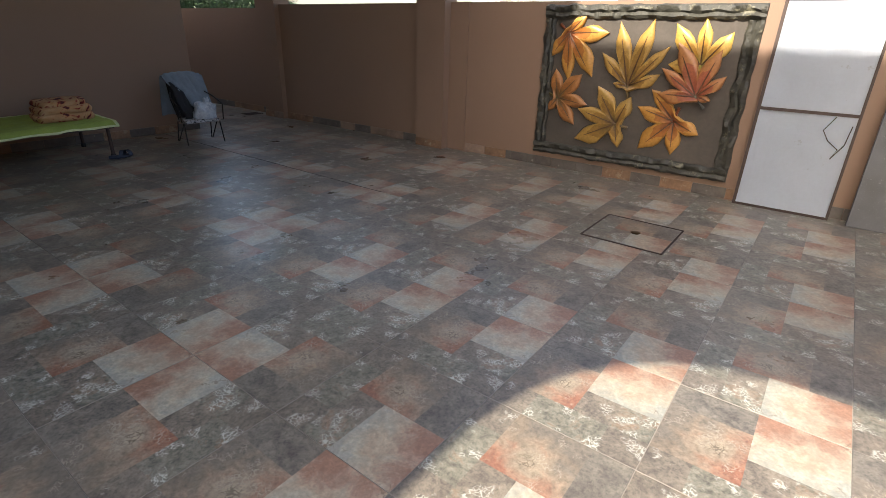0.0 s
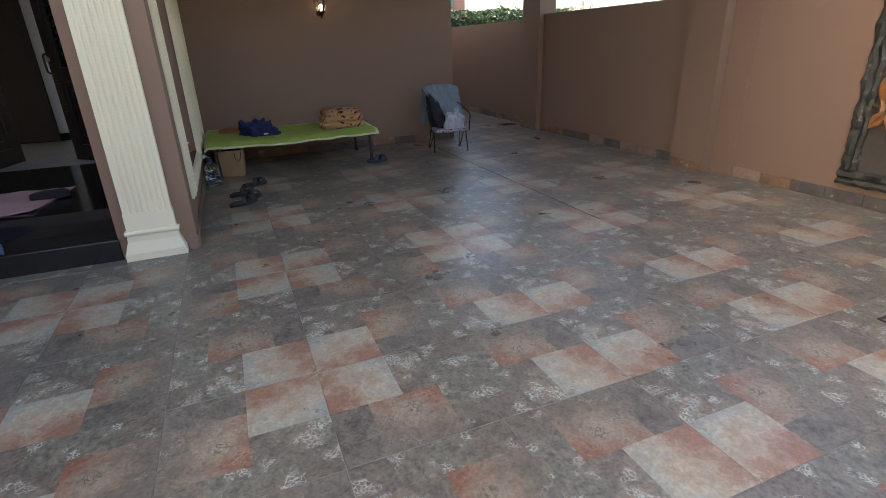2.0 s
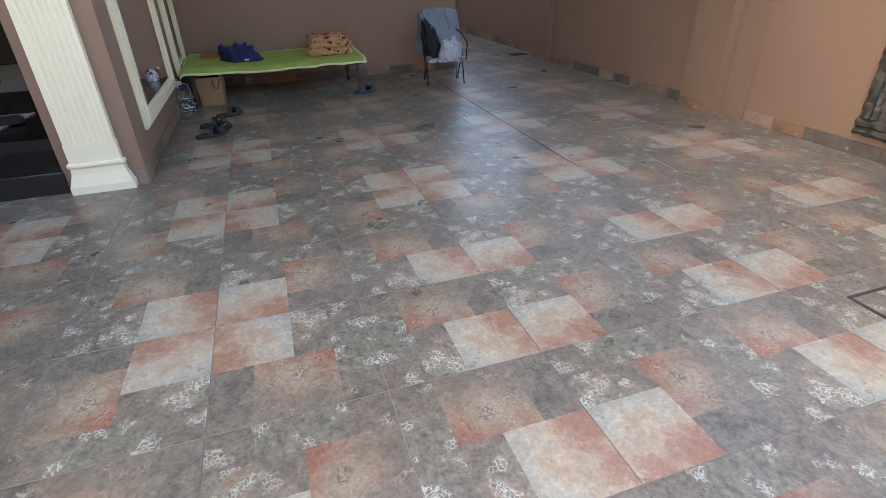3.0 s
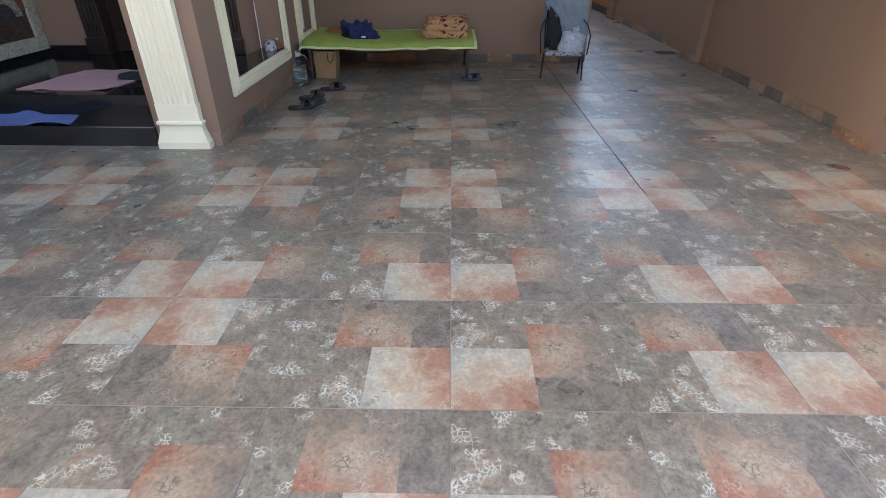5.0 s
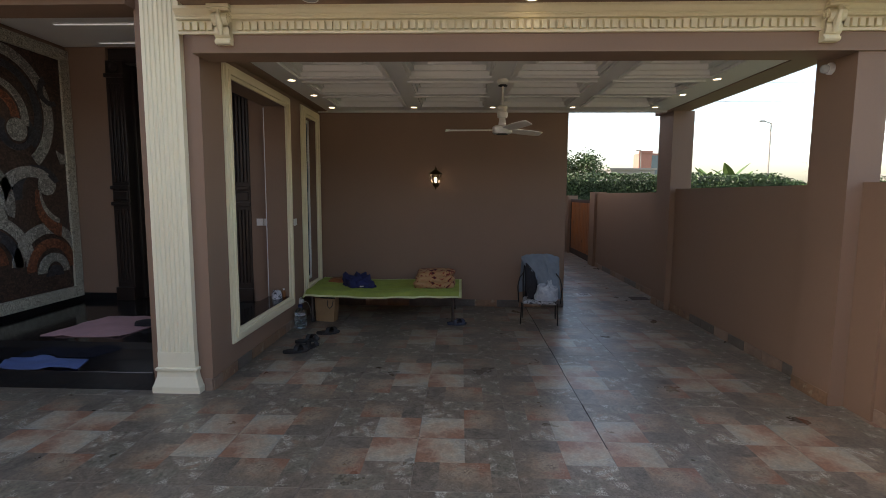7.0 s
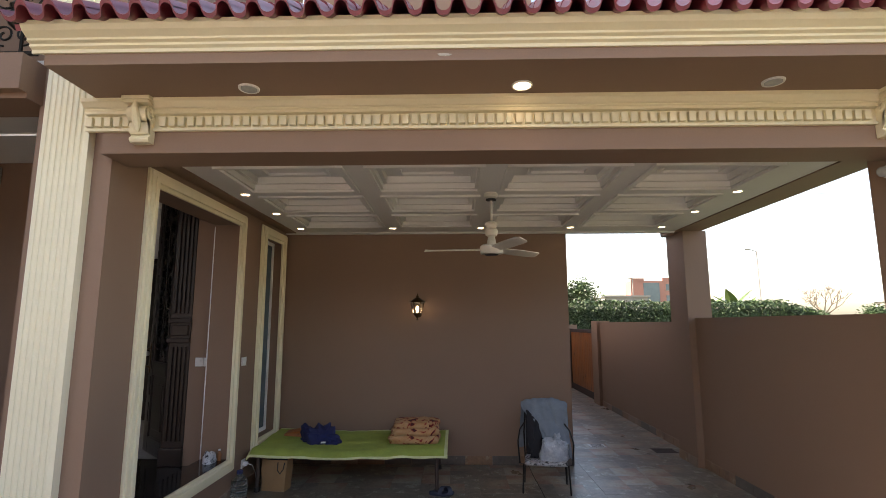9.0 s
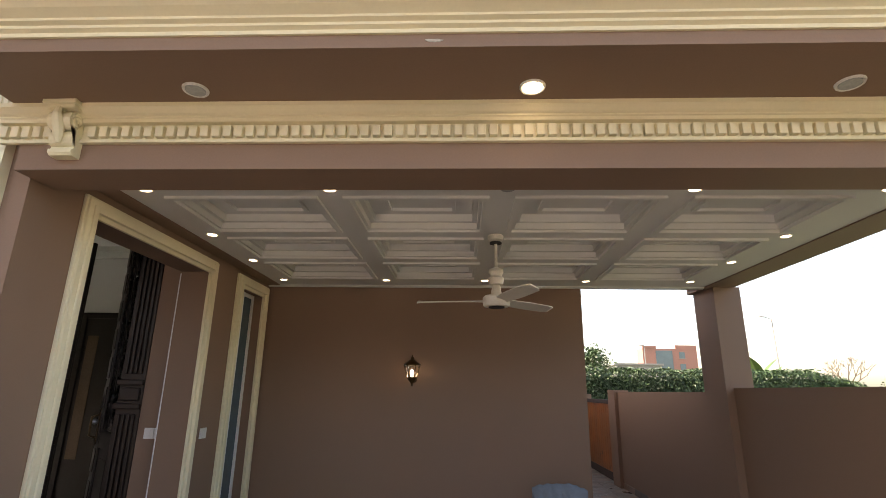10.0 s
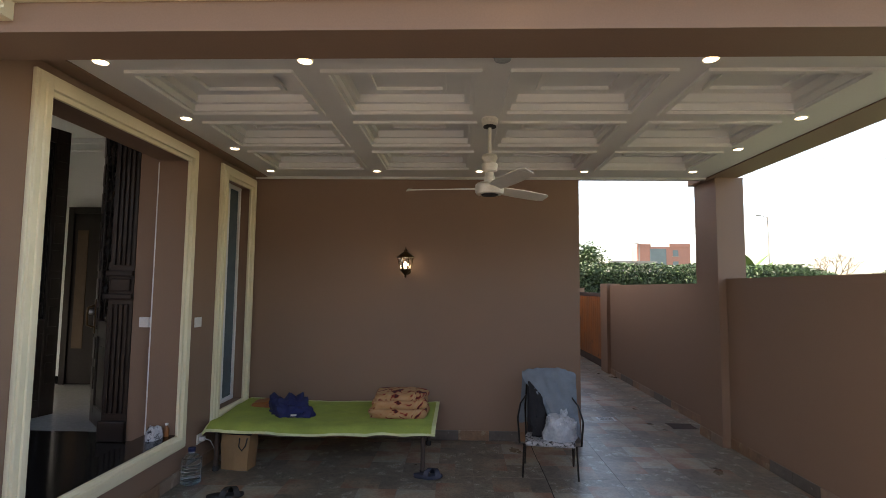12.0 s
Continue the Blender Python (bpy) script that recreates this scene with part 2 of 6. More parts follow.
def tile_space(nt):
    """The tile's own coordinates, moved a little in depth from tile to tile; and x, y apart."""
    tc = nt.nodes.new("ShaderNodeTexCoord")
    info = nt.nodes.new("ShaderNodeObjectInfo")
    comb = nt.nodes.new("ShaderNodeCombineXYZ")
    deep = nt.nodes.new("ShaderNodeMath")
    deep.operation = "MULTIPLY"
    deep.inputs[1].default_value = 0.03
    nt.links.new(info.outputs["Random"], deep.inputs[0])
    nt.links.new(deep.outputs[0], comb.inputs[2])
    add = nt.nodes.new("ShaderNodeVectorMath")
    nt.links.new(tc.outputs["Object"], add.inputs[0])
    nt.links.new(comb.outputs[0], add.inputs[1])
    sep = nt.nodes.new("ShaderNodeSeparateXYZ")
    nt.links.new(tc.outputs["Object"], sep.inputs[0])
    return add.outputs[0], sep.outputs[0], sep.outputs[1], info.outputs["Random"]


def math_node(nt, op, a, b, c=None):
    m = nt.nodes.new("ShaderNodeMath")
    m.operation = op
    for sock, v in zip(m.inputs, (a, b, c)):
        if v is None:
            continue
        if hasattr(v, "is_linked"):
            nt.links.new(v, sock)
        else:
            sock.default_value = v
    return m.outputs[0]


def print_noise(nt, vec, scale, detail, rough, distortion=0.0):
    n = noise_node(nt, scale, detail, rough, "Object", distortion)
    nt.links.new(vec, n.inputs["Vector"])
    return n.outputs[0]


def crackle(nt, vec, scale, width):
    """Lacy broken lines, as of lichen or craquelure: 1 on a line."""
    wob = noise_node(nt, 26, 3, 0.6, "Object")
    nt.links.new(vec, wob.inputs["Vector"])
    push = nt.nodes.new("ShaderNodeVectorMath")
    push.operation = "MULTIPLY_ADD"
    nt.links.new(wob.outputs["Color"], push.inputs[0])
    push.inputs[1].default_value = (0.045, 0.045, 0.0)
    nt.links.new(vec, push.inputs[2])
    v = nt.nodes.new("ShaderNodeTexVoronoi")
    v.feature = "DISTANCE_TO_EDGE"
    v.inputs["Scale"].default_value = scale
    nt.links.new(push.outputs[0], v.inputs["Vector"])
    return ramp_node(nt, v.outputs["Distance"], [(width * 0.5, (1, 1, 1)), (width, (0, 0, 0))]).outputs[0]


def finish_tile(m, nt, b, col, vec, rnd, relief):
    geo = nt.nodes.new("ShaderNodeNewGeometry")
    worn = noise_node(nt, 1.7, 5, 0.6)
    nt.links.new(geo.outputs["Position"], worn.inputs["Vector"])
    tone = ramp_node(nt, rnd, [(0.0, (0.93, 0.93, 0.93)), (1.0, (1.06, 1.06, 1.06))])
    col = mix_node(nt, 1.0, col, tone.outputs[0], "MULTIPLY")
    dust = ramp_node(nt, worn.outputs[0], [(0.35, (0.94, 0.94, 0.94)), (0.7, (1.05, 1.05, 1.05))])
    col = mix_node(nt, 1.0, col, dust.outputs[0], "MULTIPLY")
    nt.links.new(col, b.inputs["Base Color"])
    r = ramp_node(nt, worn.outputs[0], [(0.3, (0.26,) * 3), (0.7, (0.40,) * 3)])
    nt.links.new(r.outputs[0], b.inputs["Roughness"])
    bump_node(nt, relief, 0.3, 0.0015, b)
    return m


def grainy(nt, vec, col, fine_lo, mid_lo):
    fine = print_noise(nt, vec, 70, 5, 0.7)
    g = ramp_node(nt, fine, [(0.34, (fine_lo,) * 3), (0.5, (1, 1, 1)), (0.66, (1.2, 1.2, 1.19))])
    col = mix_node(nt, 1.0, col, g.outputs[0], "MULTIPLY")
    mid = print_noise(nt, vec, 19, 5, 0.65, 1.0)
    g = ramp_node(nt, mid, [(0.34, (mid_lo,) * 3), (0.5, (1, 1, 1)), (0.66, (1.2, 1.19, 1.17))])
    return mix_node(nt, 1.0, col, g.outputs[0], "MULTIPLY"), fine


def tile_cream():
    """The cream square: pale grey-green above, flushed with orange below."""
    m, nt, b = node_mat("tile_cream_print")
    vec, x, y, rnd = tile_space(nt)
    n = print_noise(nt, vec, 8.0, 6, 0.62, 0.7)
    up = math_node(nt, "MULTIPLY_ADD", y, 1.0 / TILE, 1.0)
    side = math_node(nt, "MULTIPLY_ADD", x, -0.35 / TILE, 0.0)
    f = math_node(nt, "MULTIPLY_ADD", n, 1.5, -0.75)
    f = math_node(nt, "ADD", f, math_node(nt, "MULTIPLY_ADD", up, 0.75, math_node(nt, "MULTIPLY", side, 0.6)))
    col = ramp_node(nt, f, [(0.08, (0.245, 0.135, 0.09)), (0.26, (0.29, 0.195, 0.14)), (0.42, (0.325, 0.26, 0.19)), (0.62, (0.325, 0.29, 0.225)), (0.85, (0.265, 0.262, 0.225))]).outputs[0]
    col, fine = grainy(nt, vec, col, 0.86, 0.90)
    cr = crackle(nt, vec, 30, 0.05)
    w = ramp_node(nt, print_noise(nt, vec, 9.0, 2, 0.5), [(0.60, (0, 0, 0)), (0.66, (0.6, 0.6, 0.6))]).outputs[0]
    col = mix_node(nt, mix_node(nt, 1.0, cr, w, "MULTIPLY"), col, (0.15, 0.10, 0.06))
    return finish_tile(m, nt, b, col, vec, rnd, fine)


def tile_ochre():
    """The ochre square: orange in one corner, a beige heart with dark squiggles, brown-grey beyond."""
    m, nt, b = node_mat("tile_ochre_print")
    vec, x, y, rnd = tile_space(nt)
    n = print_noise(nt, vec, 8.5, 6, 0.65, 0.8)
    px = math_node(nt, "MULTIPLY", x, 1.0 / TILE)
    py = math_node(nt, "MULTIPLY_ADD", y, 1.0 / TILE, 0.5)
    f = math_node(nt, "MULTIPLY_ADD", n, 1.5, -0.75)
    f = math_node(nt, "ADD", f, math_node(nt, "MULTIPLY_ADD", px, -0.8, math_node(nt, "MULTIPLY_ADD", py, 0.45, 0.55)))
    col = ramp_node(nt, f, [(0.05, (0.155, 0.132, 0.105)), (0.28, (0.19, 0.152, 0.112)), (0.48, (0.235, 0.178, 0.127)), (0.68, (0.235, 0.143, 0.098)), (0.9, (0.23, 0.108, 0.068))]).outputs[0]
    dx, dy = math_node(nt, "SUBTRACT", px, 0.32), math_node(nt, "SUBTRACT", py, 0.55)
    d = math_node(nt, "SQRT", math_node(nt, "ADD", math_node(nt, "MULTIPLY", dx, dx), math_node(nt, "MULTIPLY", dy, dy)), 0.0)
    heart = ramp_node(nt, math_node(nt, "MULTIPLY_ADD", n, 0.35, d), [(0.25, (0.75, 0.75, 0.75)), (0.48, (0, 0, 0))]).outputs[0]
    col = mix_node(nt, heart, col, (0.265, 0.22, 0.16))
    col, fine = grainy(nt, vec, col, 0.74, 0.80)
    near = ramp_node(nt, math_node(nt, "MULTIPLY_ADD", n, 0.25, d), [(0.19, (0.65, 0.65, 0.65)), (0.25, (0, 0, 0))]).outputs[0]
    col = mix_node(nt, mix_node(nt, 1.0, crackle(nt, vec, 46, 0.085), near, "MULTIPLY"), col, (0.06, 0.04, 0.025))
    pale = ramp_node(nt, print_noise(nt, vec, 11, 3, 0.5), [(0.58, (0, 0, 0)), (0.64, (0.7, 0.7, 0.7))]).outputs[0]
    col = mix_node(nt, mix_node(nt, 1.0, crackle(nt, vec, 62, 0.07), pale, "MULTIPLY"), col, (0.33, 0.285, 0.22))
    return finish_tile(m, nt, b, col, vec, rnd, fine)


def tile_slate(name, stops, amount, pale):
    """The grey and umber strips, with clusters of pale lichen-like marks."""
    m, nt, b = node_mat(name)
    vec, x, y, rnd = tile_space(nt)
    col = ramp_node(nt, print_noise(nt, vec, 9.0, 6, 0.68, 0.8), stops).outputs[0]
    col, fine = grainy(nt, vec, col, 0.62, 0.74)
    where = print_noise(nt, vec, 8.5, 3, 0.55)
    w = ramp_node(nt, where, [(amount, (0, 0, 0)), (amount + 0.05, (1, 1, 1))]).outputs[0]
    col = mix_node(nt, mix_node(nt, 1.0, crackle(nt, vec, 64, 0.10), w, "MULTIPLY"), col, pale)
    return finish_tile(m, nt, b, col, vec, rnd, fine)


M_tile_cream = tile_cream()
M_tile_orange = tile_ochre()
M_tile_dark = tile_slate("tile_slate_print", [(0.34, (0.096, 0.083, 0.069)), (0.5, (0.138, 0.121, 0.099)), (0.64, (0.175, 0.155, 0.124))], 0.70, (0.26, 0.25, 0.22))
M_tile_marks = tile_slate("tile_moss_grey_print", [(0.34, (0.106, 0.096, 0.075)), (0.44, (0.15, 0.138, 0.107)), (0.54, (0.19, 0.18, 0.141)), (0.64, (0.20, 0.135, 0.092))], 0.525, (0.42, 0.415, 0.36))
M_tile_dark2 = tile_slate("tile_umber_print", [(0.33, (0.106, 0.088, 0.07)), (0.5, (0.158, 0.133, 0.105)), (0.67, (0.2, 0.17, 0.13))], 0.575, (0.37, 0.36, 0.31))
M_tile_side = M_grout
M_base_ochre = surface("ochre_tile_skirting", (0.25, 0.145, 0.085), 0.4, 0.3, 5.0, 40, 0.2, 0.001, spots=((0.33, 0.26, 0.18), 6, 0.56))
M_base_slate = surface("slate_tile_skirting", (0.12, 0.105, 0.092), 0.4, 0.3, 6.0, 40, 0.2, 0.001, spots=((0.30, 0.29, 0.25), 14, 0.62))
M_concrete = surface("pale_concrete_paving", (0.36, 0.35, 0.33), 0.8, 0.12, 1.0, 30, 0.3, 0.002)
M_filler = surface("grey_filler", (0.5, 0.47, 0.4), 0.7, 0.1, 20, 100, 0.1, 0.0005)
M_smoked = surface("smoked_pane", (0.12, 0.085, 0.06), 0.2, 0.1, 5, 60, 0.1, 0.0005)


# ---- the large structure ----
def structure(name, bm, mat, label, category="", smooth=False):
    ob = part(name, bm, mat, None, "", smooth)
    return tagged(ob, label, category or name.split("_")[0], "", "structure")


FLOOR_Z = 0.0
ground = structure("ground", box(-300, 300, -300, 300, -0.35, -0.05), M_ground, "dusty lawn and earth round the house", "ground")
floor = structure("floor", boxes((-3.7, 4.95, -10.0, 0.0, -0.05, -0.004), (3.48, 5.2, 0.0, 8.0, -0.05, -0.004)), M_grout,
                  "grouted bed under the car porch floor tiles", "floor")

# Back wall of the car porch and the house flank beside the passage
structure("wall_back", box(0.0, 3.477, 0.0, 0.24, -0.02, 3.25), M_wall, "plain brown painted wall behind the bed", "wall")
structure("wall_flank", box(3.237, 3.477, 0.24, 9.5, -0.02, 3.25), M_wall, "brown painted house wall along the side passage", "wall")


def wall_with_holes(y0, y1, z0, z1, holes, x0, x1):
    """A wall along y with rectangular openings (y0, y1, z0, z1) through it."""
    bm = bmesh.new()
    y = y0
    for h0, h1, b, t in sorted(holes):
        add_box(bm, x0, x1, y, h0, z0, z1)
        add_box(bm, x0, x1, h0, h1, z0, b)
        add_box(bm, x0, x1, h0, h1, t, z1)
        y = h1
    add_box(bm, x0, x1, y, y1, z0, z1)
    return bm


OPEN = (-2.79, -1.36, 0.385, 2.585)      # large framed opening: y, y, z, z
SLIT = (-0.70, -0.16, 0.42, 2.59)       # narrow window
structure("wall_house", wall_with_holes(-3.12, 0.0, -0.02, 3.25, [OPEN, SLIT], -0.25, 0.0), M_wall,
          "brown painted house wall with a large framed opening and a narrow window", "wall")
structure("pier", box(-0.475, 0.014, -3.28, -3.12, -0.02, 7.0), M_wall, "brown painted square pier at the porch corner", "pier")
# Unseen plain upper storey, added to block the sun over the porch
structure("wall_upper", boxes((-0.46, -0.25, -3.12, 1.0, 3.25, 8.2), (-0.25, 3.4, 1.6, 2.0, 3.25, 8.2)), M_wall, "unseen brown upper storey wall, added to keep the sun off the porch", "wall")

# Beams
structure("beam_front", box(0.014, 5.05, -3.38, -3.12, 2.62, 2.97), M_wall, "brown painted front beam of the car porch", "beam")
structure("beam_side", box(4.80, 5.1, -3.12, 0.40, 2.74, 2.97), M_wall, "brown painted side beam between the posts", "beam")
structure("beam_house", box(0.0, 0.13, -3.12, 0.0, 2.742, 2.76), M_wall, "narrow brown painted drop along the house wall", "beam")
structure("beam_back", box(3.477, 4.80, 0.0, 0.10, 2.742, 2.97), M_wall, "brown painted beam over the passage", "beam")

# Eave: soffit slab, fascia band, cornice
structure("eave", box(0.01, 5.45, -3.84, -3.38, 2.93, 3.07), M_wall, "brown painted eave soffit with recessed lights", "eave")
P_EAVE = [(0, 0), (0.012, 0), (0.012, 0.018), (0.03, 0.027), (0.03, 0.04), (0.05, 0.048), (0.05, 0.06), (0.085, 0.082), (0.10, 0.105), (0.10, 0.128), (0, 0.128)]
structure("cornice_eave", sweep(P_EAVE, (-0.05, -3.84, 2.99), (5.55, -3.84, 2.99), (0, -1, 0)), M_cream, "cream moulded cornice along the eave", "cornice")
structure("cornice_return", sweep(P_EAVE, (0.008, -3.84, 2.991), (0.008, -3.40, 2.991), (-1, 0, 0)), M_cream, "cream moulded cornice turning round the eave end", "cornice")

# Coffered ceiling
RIB_X = [0.273, 1.37, 2.41, 3.46, 4.53]
RIB_Y = [-2.79, -1.93, -1.15, -0.32]


def add_ring(bm, x0, x1, y0, y1, wide, z0, z1):
    add_box(bm, x0, x1, y0, y0 + wide, z0, z1)
    add_box(bm, x0, x1, y1 - wide, y1, z0, z1)
    add_box(bm, x0, x0 + wide, y0 + wide, y1 - wide, z0, z1)
    add_box(bm, x1 - wide, x1, y0 + wide, y1 - wide, z0, z1)


DEEP = 0.1


def coffered():
    bm = bmesh.new()
    x0, x1, y0, y1, zb = 0.13, 4.80, -3.12, 0.0, 2.75
    add_box(bm, x0, x1, y0, y1, zb + DEEP, zb + DEEP + 0.05)
    hw = 0.095
    for i, x in enumerate(RIB_X):
        a = x0 if i == 0 else x - hw
        b = x1 if i == len(RIB_X) - 1 else x + hw
        add_box(bm, a, b, y0, y1, zb, zb + DEEP)
    for i, y in enumerate(RIB_Y):
        a = y0 if i == 0 else y - hw
        b = y1 if i == len(RIB_Y) - 1 else y + hw
        for xa, xb in zip(RIB_X, RIB_X[1:]):
            add_box(bm, xa + hw, xb - hw, a, b, zb, zb + DEEP)
    for xa, xb in zip(RIB_X, RIB_X[1:]):
        for ya, yb in zip(RIB_Y, RIB_Y[1:]):
            cx0, cx1, cy0, cy1 = xa + hw, xb - hw, ya + hw, yb - hw
            add_ring(bm, cx0 - 0.018, cx1 + 0.018, cy0 - 0.018, cy1 + 0.018, 0.036, zb - 0.018, zb + 0.03)
            add_ring(bm, cx0 + 0.018, cx1 - 0.018, cy0 + 0.018, cy1 - 0.018, 0.022, zb + 0.002, zb + DEEP)
            add_ring(bm, cx0 + 0.040, cx1 - 0.040, cy0 + 0.040, cy1 - 0.040, 0.034, zb + 0.046, zb + DEEP)
            add_ring(bm, cx0 + 0.19, cx1 - 0.19, cy0 + 0.175, cy1 - 0.175, 0.024, zb + 0.078, zb + DEEP)
    return bm


structure("ceiling", coffered(), M_white, "white coffered plaster ceiling of the car porch", "ceiling")
P_COVE = [(0, 0), (0.035, 0.0), (0.03, -0.012), (0.012, -0.02), (0, -0.022)]
structure("trim_ceiling", sweep(P_COVE, (0.002, -0.002, 2.749), (4.80, -0.002, 2.749), (0, -1, 0)), M_white, "thin white cove at the ceiling edge", "trim")

# Right side: boundary wall, front pillar, back post
WALL_TOP = 1.69
structure("wall_boundary", boxes((4.95, 5.16, -9.5, -0.08, -0.02, WALL_TOP)), M_wall, "brown painted boundary wall beside the car porch", "wall")
structure("wall_passage", boxes((5.06, 5.24, 0.40, 4.35, -0.02, 1.65)), M_wall, "brown painted boundary wall of the side passage", "wall")
structure("pillar_front", boxes((4.82, 5.05, -3.36, -3.12, -0.02, 2.62), (4.82, 5.05, -3.12, -2.93, -0.02, 2.74)), M_wall, "brown painted front pillar of the car porch", "pillar")
structure("pillar_low", box(4.93, 5.2, -3.62, -3.364, -0.02, WALL_TOP + 0.005), M_wall, "low brown pier joined to the boundary wall", "pier")
structure("pillar_back", box(4.87, 5.15, -0.08, 0.40, -0.02, 2.74), M_wall, "brown painted back post of the car porch", "pillar")
structure("pillar_gate", box(5.0, 5.26, 4.35, 4.78, -0.02, 1.68), M_wall, "brown painted gate pier", "pier")

# Entrance recess: granite platform and steps, walls, ceiling, balcony
structure("platform", boxes((-3.4, -0.25, -3.0, -1.02, -0.02, 0.305)), M_granite, "polished black granite entrance platform", "platform")
structure("step", box(-3.4, -0.47, -3.3, -3.0, -0.02, 0.15, 0.006), M_granite, "polished black granite entrance step", "step")
structure("sill_granite", box(-0.251, 0.0, -2.79, -1.36, 0.37, 0.389), M_granite, "black granite sill of the framed opening", "sill")
structure("wall_alcove", box(-2.85, -2.6, -3.5, -1.26, 0.305, 3.3), M_wall, "brown painted side wall of the entrance recess", "wall")
DOOR_L, DOOR_R, DOOR_T = -2.12, -0.48, 3.266
structure("wall_door", boxes((-2.85, DOOR_L, -1.26, -1.02, 0.3, 3.3), (DOOR_R, -0.25, -1.26, -1.02, 0.3, 3.3), (DOOR_L, DOOR_R, -1.26, -1.02, DOOR_T, 3.3)), M_wall,
          "brown painted wall round the front door", "wall")
structure("baseboard_alcove", boxes((-2.6, DOOR_L, -1.275, -1.26, 0.305, 0.39), (-2.6, -2.585, -3.5, -1.275, 0.305, 0.39)), M_granite, "black granite skirting of the recess", "baseboard")
structure("ceiling_alcove", box(-2.85, -0.25, -3.12, -1.02, 3.27, 3.36), M_white, "white ceiling of the entrance recess", "ceiling")
structure("beam_balcony", boxes((-3.4, -0.46, -3.4, -3.12, 2.965, 3.0), (-3.4, -0.46, -3.46, -3.12, 3.0, 3.225)), M_wall, "brown painted balcony slab edge over the entrance", "beam")
structure("floor_balcony", box(-3.4, -0.46, -3.12, -1.9, 3.36, 3.42), M_wall, "balcony floor over the entrance", "floor")
structure("wall_balcony", box(-3.4, -0.46, -1.9, -1.7, 3.3, 8.2), M_wall, "brown painted wall behind the balcony", "wall")

# Front hall behind the door
structure("floor_hall", box(-4.2, -0.25, -1.02, 1.0, 0.2, 0.305), M_pebble, "pale polished marble floor of the hall", "floor")
# The low side opening is unseen, added to let sun brighten the hall
structure("wall_hall", boxes((-4.2, -0.12, 1.0, 1.2, 0.2, 3.6), (-4.2, -2.85, -1.22, -1.02, 0.2, 3.6), (-4.4, -4.2, -1.22, -0.3, 0.2, 3.6), (-4.4, -4.2, 0.3, 1.2, 0.2, 3.6),
                             (-4.4, -4.2, -0.3, 0.3, 1.75, 3.6), (-4.4, -4.2, -0.3, 0.3, 0.2, 0.4)), M_hall, "white painted hall walls with an unseen side opening, added to light the hall", "wall")
structure("wall_partition", box(-0.25, -0.12, -1.02, 1.0, 0.2, 3.3), M_hall, "white painted partition of the hall", "wall")
structure("ceiling_hall", box(-4.4, -0.12, -1.02, 1.2, 3.45, 3.6), M_hall, "white hall ceiling", "ceiling")
structure("trim_hall", boxes((-4.2, -0.25, 0.93, 1.0, 3.30, 3.45), (-4.2, -0.25, 0.90, 0.93, 3.38, 3.45)), M_hall, "white cornice in the hall", "trim")
structure("baseboard_hall", box(-4.2, -0.25, 0.985, 1.0, 0.305, 0.40), M_granite, "black skirting in the hall", "baseboard")


# Unseen house wing, guessed from the sun patch; its tall arch shapes the shade
def arched_wall():
    bm = bmesh.new()
    x0, x1, ya, yb, top, spring = -3.65, -3.4, -8.58, -6.42, 8.3, 3.82
    add_box(bm, x0, x1, yb, -4.85, 0, top)
    add_box(bm, x0, x1, -4.85, -1.0, 0, top + 2.2)
    add_box(bm, x0, x1, -9.3, ya, 0, top)
    n = 16
    c, r = (ya + yb) / 2, (yb - ya) / 2
    for i in range(n):
        a0, a1 = math.pi * i / n, math.pi * (i + 1) / n
        p = [(c + r * math.cos(a0), spring + 0.98 * math.sin(a0)), (c + r * math.cos(a1), spring + 0.98 * math.sin(a1))]
        v = [bm.verts.new((x, y, z)) for x in (x0, x1) for y, z in (p[0], p[1], (p[1][0], top), (p[0][0], top))]
        for f in ((0, 1, 2, 3), (7, 6, 5, 4), (0, 4, 5, 1), (1, 5, 6, 2), (2, 6, 7, 3), (3, 7, 4, 0)):
            bm.faces.new([v[k] for k in f])
    return bm


structure("wall_wing", arched_wall(), M_wall, "unseen brown house wing with a guessed tall arch, added to shade the forecourt", "wall")


# Framed mouldings round the openings
def moulded_frame(name, y0, y1, z0, z1, wide, label, bottom=True):
    """A moulded surround on the house wall; outer size given."""
    bm = bmesh.new()
    steps = ((0.0, wide, 0.022), (0.014, wide - 0.03, 0.036), (wide * 0.42, wide * 0.74, 0.046))
    for a, b, d in steps:
        iy0, iy1, iz0, iz1 = y0 + a, y1 - a, z0 + a, z1 - a
        w = b - a
        x0, x1 = 0.0, d
        add_box(bm, x0, x1, iy0, iy0 + w, iz0, iz1, 0.004)
        add_box(bm, x0, x1, iy1 - w, iy1, iz0, iz1, 0.004)
        add_box(bm, x0, x1, iy0 + w, iy1 - w, iz1 - w, iz1, 0.004)
        if bottom:
            add_box(bm, x0, x1, iy0 + w, iy1 - w, iz0, iz0 + w, 0.004)
    return structure(name, bm, M_cream, label, "trim")


moulded_frame("trim_opening", -2.90, -1.265, 0.27, 2.69, 0.118, "cream moulded surround of the large opening")
moulded_frame("trim_window", -0.83, -0.05, 0.30, 2.70, 0.125, "cream moulded surround of the narrow window")

